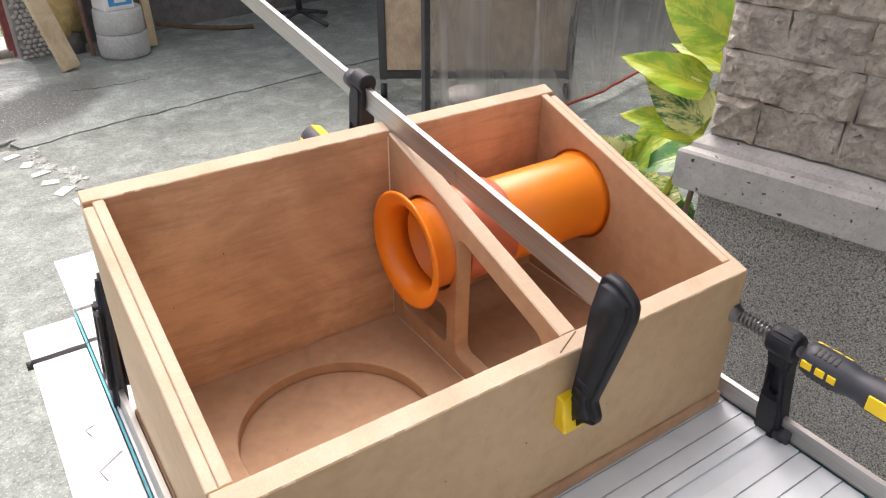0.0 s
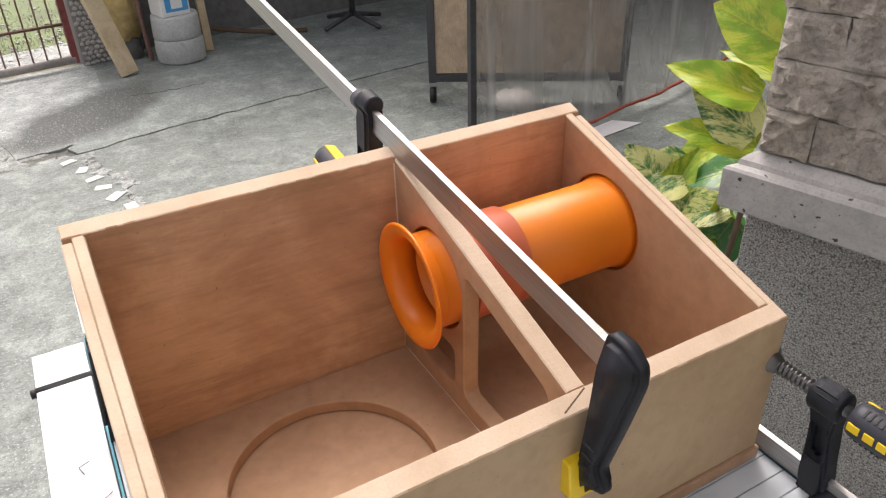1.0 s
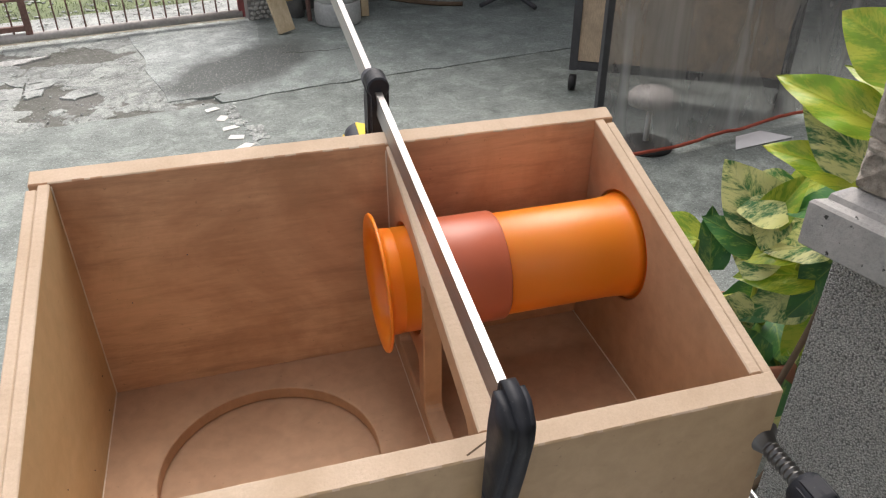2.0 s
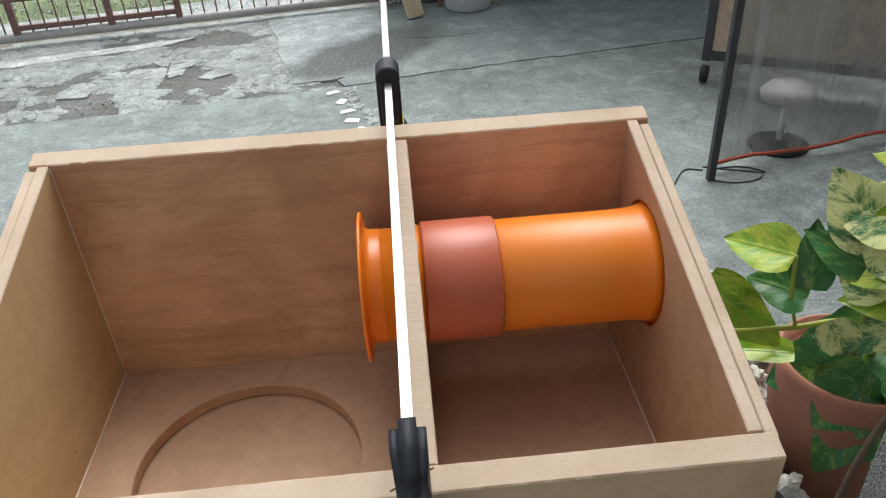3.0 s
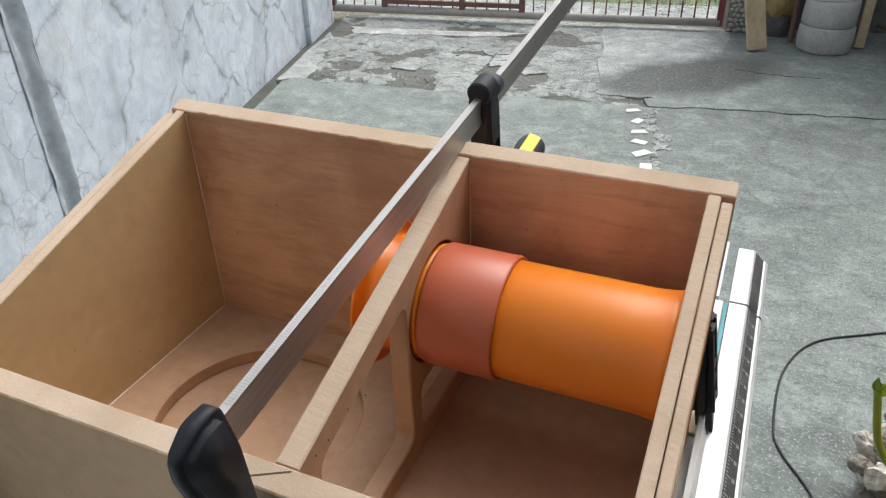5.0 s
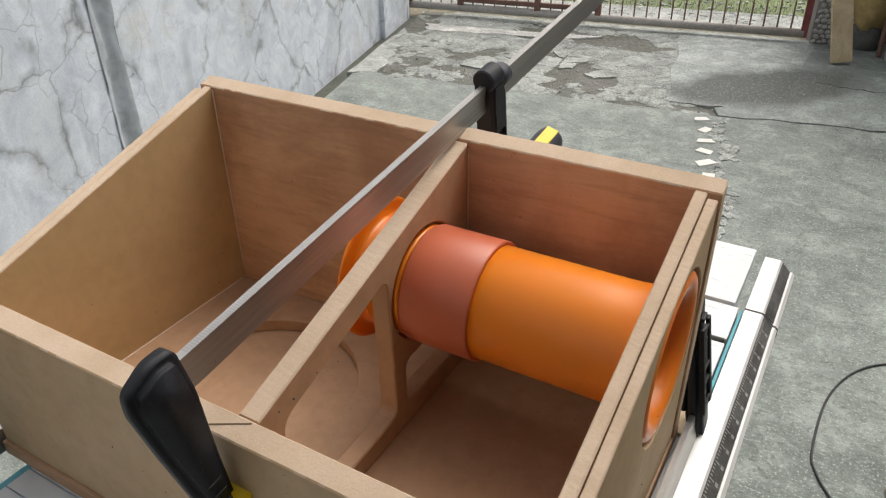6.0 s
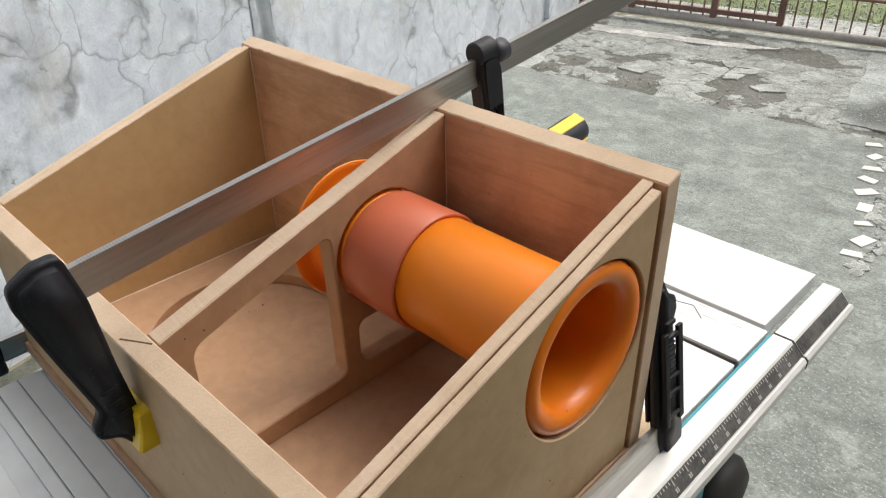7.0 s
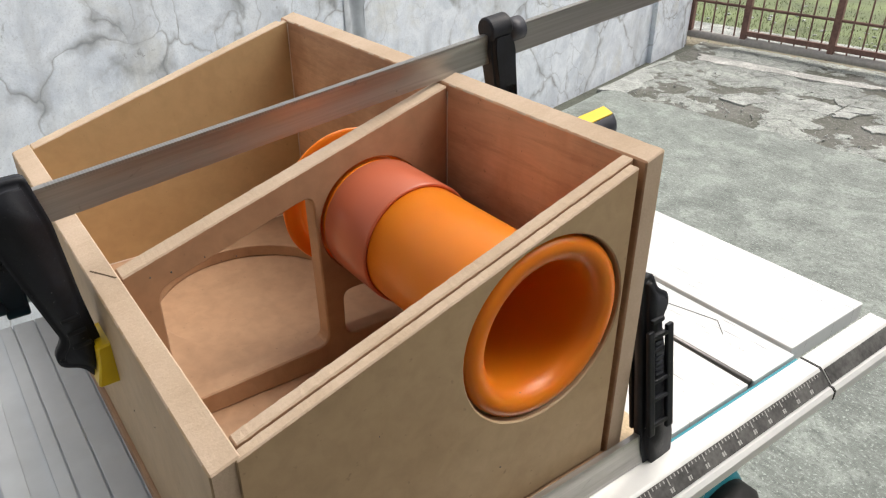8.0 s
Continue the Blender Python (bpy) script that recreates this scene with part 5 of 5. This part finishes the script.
for x, y in ((0, 0), (0.02, 0.55), (1.1, 0), (1.1, 0.55)):
    wheel = part("caster", tube(bmesh.new(), [CART_M @ Vector((x - 0.018, y, 0.045)), CART_M @ Vector((x + 0.018, y, 0.045))], 0.045, 18), DARK, cart, "black caster wheel", True)
    part("caster_fork", box(x - 0.02, x + 0.02, y - 0.015, y + 0.03, 0.06, 0.125, CART_M, 0.004), ALU, wheel, "grey caster fork")
    part("cart_post", box(x - 0.022, x + 0.022, y - 0.022, y + 0.022, 0.12, 1.5, CART_M, 0.003), IRON, cart)
for y in (0, 0.55):
    part("cart_rail", box(0.02, 1.08, y - 0.02, y + 0.02, 0.125, 0.17, CART_M, 0.003), IRON, cart)
for x in (0, 1.1):
    part("cart_rail", box(x - 0.02, x + 0.02, 0.02, 0.53, 0.125, 0.17, CART_M, 0.003), IRON, cart)
part("side_board", box(0.022, 1.08, -0.012, 0.0, 0.175, 1.3, CART_M, 0.001), PANEL_WOOD, cart, "stained plywood side board")
part("end_board", box(-0.012, 0.0, 0.025, 0.525, 0.175, 1.3, CART_M, 0.001), PANEL_WOOD, cart, "stained plywood end board")

# frame post and plastic sheeting
rack = thing("sheeting_frame", (1.86, 2.84, 0), "dark steel post frame that carries plastic sheeting", "frame")
part("post", box(1.845, 1.875, 2.825, 2.855, 0.0, 2.3, None, 0.003), IRON, rack)
part("post", box(4.70, 4.736, 3.52, 3.556, 0.0, 2.3, None, 0.003), IRON, rack)
part("top_bar", tube(bmesh.new(), [(1.86, 2.86, 2.25), (4.72, 3.54, 2.25)], 0.016, 8), IRON, rack, "", True)


def hanging_sheet():
    """Sheeting with hanging folds, its hem a little off the ground."""
    bm = bmesh.new()
    nx, nz = 150, 26
    a, b = Vector((1.87, 2.90, 0)), Vector((4.70, 3.52, 0))
    d = (b - a).normalized()
    out = Vector((-d.y, d.x, 0))
    rows = []
    for i in range(nx + 1):
        u = i / nx
        col = []
        for j in range(nz + 1):
            w = j / nz
            fold = 0.035 * noise.noise(Vector((u * 13, w * 1.3, 2))) + 0.02 * noise.noise(Vector((u * 34, w * 2.2, 7)))
            swell = 0.05 * math.sin(math.pi * min(1, u * 1.2)) * (1 - w) ** 2
            hem = 0.035 + 0.05 * u + 0.015 * noise.noise(Vector((u * 9, 0, 0)))
            p = a.lerp(b, u) + out * (-swell + fold * (0.4 + 0.6 * w))
            p.z = hem + (2.25 - hem) * w
            col.append(bm.verts.new(p))
        rows.append(col)
    for p, q in zip(rows, rows[1:]):
        for j in range(nz):
            bm.faces.new((p[j], q[j], q[j + 1], p[j + 1]))
    hem = [tuple(r[0].co + Vector((0, 0, 0.006))) for r in rows]
    return bm, hem


sheet_bm, hem_line = hanging_sheet()
curtain = thing("plastic_sheeting", (3.2, 3.2, 0.05), "dusty translucent plastic sheeting hanging to the floor", "plastic sheet")
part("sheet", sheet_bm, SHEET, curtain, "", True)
part("hem", tube(bmesh.new(), hem_line, 0.009, 6), HOSE, curtain, "red-brown hem cord", True)

lamp_base = thing("floor_fan", (2.26, 3.06, 0), "round black fan foot with a white cage behind plastic", "fan")
part("foot", lathe(bmesh.new(), [(0, 0.13), (0.012, 0.13), (0.022, 0.10), (0.03, 0.03)], 32, lambda a, c, s: Vector((2.27 + c, 3.10 + s, a))), DARK, lamp_base, "", True)
part("neck", tube(bmesh.new(), [(2.27, 3.10, 0.02), (2.27, 3.10, 0.22)], 0.014, 10), WHITE, lamp_base, "", True)
part("dome", lathe(bmesh.new(), [(0, 0.03), (0.0, 0.11), (0.03, 0.115), (0.06, 0.09), (0.075, 0.03)], 32, lambda a, c, s: Vector((2.27 + c, 3.10 + s, 0.22 + a))), GALV, lamp_base, "", True)


def scrap():
    bm = bmesh.new()
    vs = [bm.verts.new(p) for p in ((2.66, 2.93, 0.004), (3.02, 2.98, 0.005), (2.90, 3.08, 0.012), (2.74, 3.05, 0.012))]
    f = bm.faces.new(vs)
    r = bmesh.ops.extrude_face_region(bm, geom=[f])
    for v in (g for g in r["geom"] if isinstance(g, bmesh.types.BMVert)):
        v.co.z += 0.002
    return part("paper_sheet", bm, PAPER)


tagged(scrap(), "loose white sheet lying on the floor by the sheeting", "paper")


def on_floor(name, pts, r, material, label, category):
    return tagged(part(name, tube(bmesh.new(), bend([(x, y, r + 0.001) for x, y in pts], 10), r, 8), material, None, "", True), label, category)


on_floor("power_cable", [(1.30, 0.95), (1.22, 1.45), (1.17, 1.72), (1.09, 1.86), (1.065, 1.955), (1.08, 2.2), (1.16, 2.38), (1.32, 2.49), (1.50, 2.60), (1.66, 2.76), (1.78, 2.93), (1.86, 2.92)], 0.0032, CABLE, "thin black power cable trailing over the floor", "cable")
coil = [(1.975 + 0.115 * math.cos(a * 0.5), 2.86 + 0.07 * math.sin(a * 0.5)) for a in range(13)]
on_floor("cable_loop", [(1.87, 2.95), *coil], 0.003, CABLE, "loop of black cable lying on the floor", "cable")

# ---- potted climbing plant, rubble ----
pot = thing("flower_pot", (1.54, 1.36, 0), "terracotta flower pot standing behind the rubble", "pot")
part("pot_body", lathe(bmesh.new(), [(0.0, 0.098), (0.006, 0.106), (0.12, 0.136), (0.24, 0.156), (0.31, 0.162), (0.345, 0.160), (0.360, 0.154), (0.362, 0.146), (0.33, 0.142), (0.318, 0.02)], 48, lambda a, c, s: Vector((1.54 + c, 1.36 + s, a))), TERRA, pot, "", True)
part("potting_soil", lathe(bmesh.new(), [(0.319, 0.141), (0.330, 0.10), (0.335, 0.01)], 24, lambda a, c, s: Vector((1.54 + c, 1.36 + s, a))), SOIL, pot, "", True)


def coral_stones():
    """A low border of broken coral stones round the plant, loose stones inside it."""
    rnd = random.Random(31)
    meshes = []
    for k in range(14):
        bm = bmesh.new()
        lump(bm, Matrix.Identity(4), k + 300, 3, 0.30)
        for v in bm.verts:
            v.co += 0.22 * noise.noise_vector(v.co * 2.6 + Vector((k, 0, 0))) + 0.10 * noise.noise_vector(v.co * 6.5)
        bmesh.ops.recalc_face_normals(bm, faces=bm.faces)
        me = bpy.data.meshes.new("stone")
        bm.to_mesh(me)
        bm.free()
        me.materials.append(RUBBLE)
        meshes.append(me)
    root = thing("stone_border", (1.35, 1.65, 0), "low border of pale broken coral stones stacked on the floor", "stone border")
    border = bend([(1.46, 2.02, 0), (1.345, 1.935, 0), (1.285, 1.80, 0), (1.268, 1.66, 0), (1.262, 1.53, 0), (1.275, 1.42, 0), (1.31, 1.30, 0), (1.37, 1.16, 0)], 8)
    ridge = bend([(1.46, 1.60, 0), (1.37, 1.53, 0), (1.31, 1.44, 0)], 6)

    def put(p, r):
        ob = new("stone", meshes[rnd.randrange(14)])
        ob.parent = root
        ob.matrix_basis = Matrix.Translation(p - root.location) @ pose(0, 0, 0, rnd.uniform(0, 360), rnd.uniform(0, 360), rnd.uniform(0, 360)) @ Matrix.Diagonal((r, r * rnd.uniform(0.7, 0.95), r * rnd.uniform(0.55, 0.8), 1))

    for k in range(190):
        p = border[rnd.randrange(len(border))] if k % 4 else ridge[rnd.randrange(len(ridge))]
        z = rnd.uniform(0.012, 0.175)
        put(p + Vector((rnd.gauss(0.012, 0.022), rnd.gauss(0, 0.02), z)), rnd.uniform(0.018, 0.036))
    for k in range(95):
        put(Vector((rnd.uniform(1.30, 1.50), rnd.uniform(1.40, 1.95), rnd.uniform(0.02, 0.10))), rnd.uniform(0.012, 0.030))


coral_stones()

plant = thing("pothos_plant", (1.54, 1.36, 0.27), "climbing pothos with large yellow-green variegated leaves", "plant")


def leaf(base, tip, width, material, face=(-0.45, -0.35, 0.85), fold=0.25, droop=0.12):
    """A heart-shaped leaf from its stalk's end to its tip. face: the way its upper side looks."""
    a, b = Vector(base), Vector(tip)
    y = b - a
    length = y.length
    y.normalize()
    n = Vector(face)
    n = (n - y * n.dot(y)).normalized()
    x = y.cross(n)
    bm = bmesh.new()
    uv = bm.loops.layers.uv.new("UVMap")
    nu, nv = 14, 8
    rows = []
    for i in range(nu + 1):
        u = i / nu
        half = 0.5 * width * (math.sin(math.pi * min(1.0, u ** 0.62)) ** 0.8) * (1 - 0.18 * u)
        back = 0.10 * length * math.exp(-u * 9)
        row = []
        for j in range(nv + 1):
            v = -1 + 2 * j / nv
            wave = 0.012 * length * math.sin(u * 17 + v * 3 + length * 90)
            h = fold * half * (abs(v) ** 1.3) + wave * abs(v) - droop * length * (u ** 2.2) - 0.25 * half * v ** 4 * fold
            p = a + y * (u * length - back * abs(v) ** 1.2 * (1 if i else 0.0)) + x * (half * v) + n * h
            row.append((bm.verts.new(p), (0.5 + 0.5 * v * (half / (0.5 * width)), u)))
        rows.append(row)
    for p, q in zip(rows, rows[1:]):
        for j in range(nv):
            quad = (p[j], p[j + 1], q[j + 1], q[j])
            f = bm.faces.new([c[0] for c in quad])
            for loop, c in zip(f.loops, quad):
                loop[uv].uv = c[1]
    return part("leaf", bm, material, plant, "", True)


B, C, K = LEAF_BRIGHT, LEAF_CREAM, LEAF_DARK
leaf((1.50, 1.13, 0.985), (1.385, 1.285, 1.050), 0.105, B, (-0.55, -0.4, 0.7), 0.35)
leaf((1.50, 1.12, 0.885), (1.355, 1.235, 0.935), 0.10, B, (-0.5, -0.35, 0.75), 0.35)
leaf((1.50, 1.12, 0.91), (1.41, 1.235, 1.02), 0.13, C, (-0.75, -0.55, 0.45))
leaf((1.52, 1.11, 1.095), (1.455, 1.25, 1.165), 0.14, B, (-0.65, -0.55, 0.35), 0.2)
leaf((1.55, 1.12, 1.02), (1.50, 1.25, 1.07), 0.06, B, (-0.4, -0.3, 0.8))
leaf((1.472, 1.298, 0.700), (1.395, 1.386, 0.820), 0.145, C, (-0.62, -0.55, 0.5))
leaf((1.469, 1.30, 0.70), (1.505, 1.27, 0.83), 0.085, B, (-0.6, -0.4, 0.6), 0.5)
leaf((1.475, 1.29, 0.735), (1.44, 1.27, 0.655), 0.085, C, (-0.6, -0.6, 0.5))
leaf((1.551, 1.193, 0.700), (1.45, 1.28, 0.655), 0.10, C, (-0.4, -0.35, 0.85))
leaf((1.558, 1.182, 0.80), (1.47, 1.273, 0.752), 0.10, K, (-0.3, -0.3, 0.9))
leaf((1.56, 1.18, 0.671), (1.52, 1.215, 0.555), 0.11, K, (-0.7, -0.6, 0.4))
leaf((1.533, 1.23, 0.676), (1.42, 1.305, 0.625), 0.10, B, (-0.3, -0.2, 0.9))
leaf((1.471, 1.299, 0.637), (1.367, 1.386, 0.690), 0.09, K, (-0.6, -0.5, 0.6))
leaf((1.57, 1.18, 0.641), (1.50, 1.215, 0.50), 0.10, K, (-0.75, -0.6, 0.3))
leaf((1.547, 1.213, 0.611), (1.42, 1.314, 0.575), 0.11, B)
leaf((1.344, 1.355, 0.650), (1.240, 1.46, 0.644), 0.115, B, (-0.35, -0.55, 0.75), 0.3)
leaf((1.394, 1.356, 0.560), (1.40, 1.40, 0.70), 0.09, K, (-0.5, -0.75, 0.3))
leaf((1.19, 1.405, 0.565), (1.375, 1.345, 0.415), 0.135, B, (-0.25, -0.75, 0.6), -0.25, 0.1)
leaf((1.391, 1.348, 0.400), (1.205, 1.406, 0.400), 0.075, B, (0.1, -0.4, 0.9), 0.5)
leaf((1.33, 1.33, 0.24), (1.262, 1.36, 0.085), 0.15, K, (-0.45, -0.65, 0.6))
leaf((1.388, 1.349, 0.55), (1.285, 1.41, 0.575), 0.12, K, (-0.2, -0.5, 0.85))
leaf((1.434, 1.328, 0.590), (1.535, 1.27, 0.675), 0.12, C, (-0.3, -0.6, 0.7))
leaf((1.433, 1.329, 0.50), (1.492, 1.283, 0.40), 0.09, C, (-0.5, -0.7, 0.5))
leaf((1.498, 1.274, 0.420), (1.44, 1.303, 0.275), 0.13, K, (-0.5, -0.75, 0.4))
leaf((1.488, 1.285, 0.270), (1.54, 1.217, 0.150), 0.10, K, (-0.5, -0.7, 0.5))
leaf((1.54, 1.25, 0.60), (1.437, 1.326, 0.560), 0.075, B, (-0.2, -0.3, 0.9))
leaf((1.55, 1.30, 0.50), (1.42, 1.36, 0.44), 0.12, K, (-0.3, -0.6, 0.75))
leaf((1.56, 1.30, 0.38), (1.50, 1.24, 0.27), 0.12, K, (-0.4, -0.8, 0.4))
leaf((1.52, 1.33, 0.46), (1.40, 1.39, 0.36), 0.11, K, (-0.3, -0.6, 0.7))
leaf((1.60, 1.25, 0.45), (1.60, 1.15, 0.33), 0.12, C, (-0.4, -0.8, 0.4))
leaf((1.62, 1.28, 0.62), (1.58, 1.17, 0.56), 0.12, K, (-0.4, -0.6, 0.7))
leaf((1.128, 1.388, 0.628), (1.120, 1.38, 0.660), 0.018, B, (-0.5, -0.7, 0.4))
leaf((1.128, 1.388, 0.628), (1.145, 1.38, 0.652), 0.022, B, (-0.5, -0.7, 0.4))
leaf((1.53, 1.31, 0.40), (1.43, 1.25, 0.31), 0.13, K, (-0.3, -0.6, 0.75))
leaf((1.55, 1.28, 0.36), (1.47, 1.19, 0.30), 0.12, K, (-0.3, -0.6, 0.75))
leaf((1.52, 1.37, 0.38), (1.40, 1.33, 0.30), 0.12, K, (-0.3, -0.6, 0.75))
leaf((1.58, 1.33, 0.42), (1.53, 1.21, 0.38), 0.13, K, (-0.3, -0.5, 0.8))
leaf((1.50, 1.28, 0.76), (1.395, 1.37, 0.745), 0.14, C, (-0.4, -0.65, 0.65))
leaf((1.55, 1.27, 0.72), (1.455, 1.31, 0.68), 0.12, C, (-0.3, -0.6, 0.75))
leaf((1.60, 1.22, 0.66), (1.50, 1.27, 0.60), 0.13, B, (-0.3, -0.6, 0.75))
leaf((1.56, 1.24, 0.55), (1.47, 1.30, 0.46), 0.13, C, (-0.4, -0.75, 0.5))
leaf((1.60, 1.20, 0.50), (1.53, 1.22, 0.38), 0.12, B, (-0.45, -0.75, 0.45))
leaf((1.53, 1.20, 0.34), (1.47, 1.21, 0.20), 0.13, K, (-0.5, -0.75, 0.4))
leaf((1.58, 1.16, 0.28), (1.53, 1.15, 0.13), 0.13, C, (-0.5, -0.75, 0.4))
leaf((1.48, 1.24, 0.28), (1.42, 1.22, 0.16), 0.10, K, (-0.5, -0.75, 0.4))
leaf((1.62, 1.17, 0.40), (1.56, 1.15, 0.28), 0.12, K, (-0.5, -0.75, 0.4))
leaf((1.47, 1.33, 0.37), (1.355, 1.37, 0.30), 0.15, K, (-0.2, -0.6, 0.75))
leaf((1.50, 1.27, 0.37), (1.40, 1.235, 0.29), 0.15, K, (-0.3, -0.7, 0.65))
leaf((1.60, 1.36, 0.70), (1.48, 1.45, 0.66), 0.13, K)
leaf((1.62, 1.30, 0.80), (1.52, 1.36, 0.72), 0.12, B)


def stem(pts, r, material=STEM):
    part("stem", tube(bmesh.new(), bend(pts, 6), r, 8), material, plant, "", True)


stem([(1.128, 1.386, 0.631), (1.152, 1.378, 0.535), (1.187, 1.365, 0.491), (1.242, 1.35, 0.477), (1.36, 1.34, 0.48), (1.50, 1.34, 0.47), (1.54, 1.36, 0.27)], 0.0065)
stem([(1.242, 1.35, 0.477), (1.215, 1.375, 0.515), (1.20, 1.40, 0.555), (1.192, 1.405, 0.566)], 0.005)
stem([(1.344, 1.355, 0.65), (1.352, 1.35, 0.56), (1.372, 1.34, 0.48)], 0.004)
stem([(1.54, 1.36, 0.27), (1.53, 1.25, 0.60), (1.53, 1.14, 0.90), (1.56, 1.10, 1.25), (1.58, 1.10, 1.6)], 0.009)
stem([(1.56, 1.38, 0.27), (1.48, 1.30, 0.55), (1.47, 1.30, 0.70)], 0.006)
stem([(1.38, 1.10, 0.02), (1.43, 1.13, 0.30), (1.50, 1.14, 0.55), (1.53, 1.13, 0.85)], 0.007, DRY)
stem([(1.33, 1.12, 0.01), (1.42, 1.08, 0.14), (1.52, 1.10, 0.30)], 0.008, DRY)
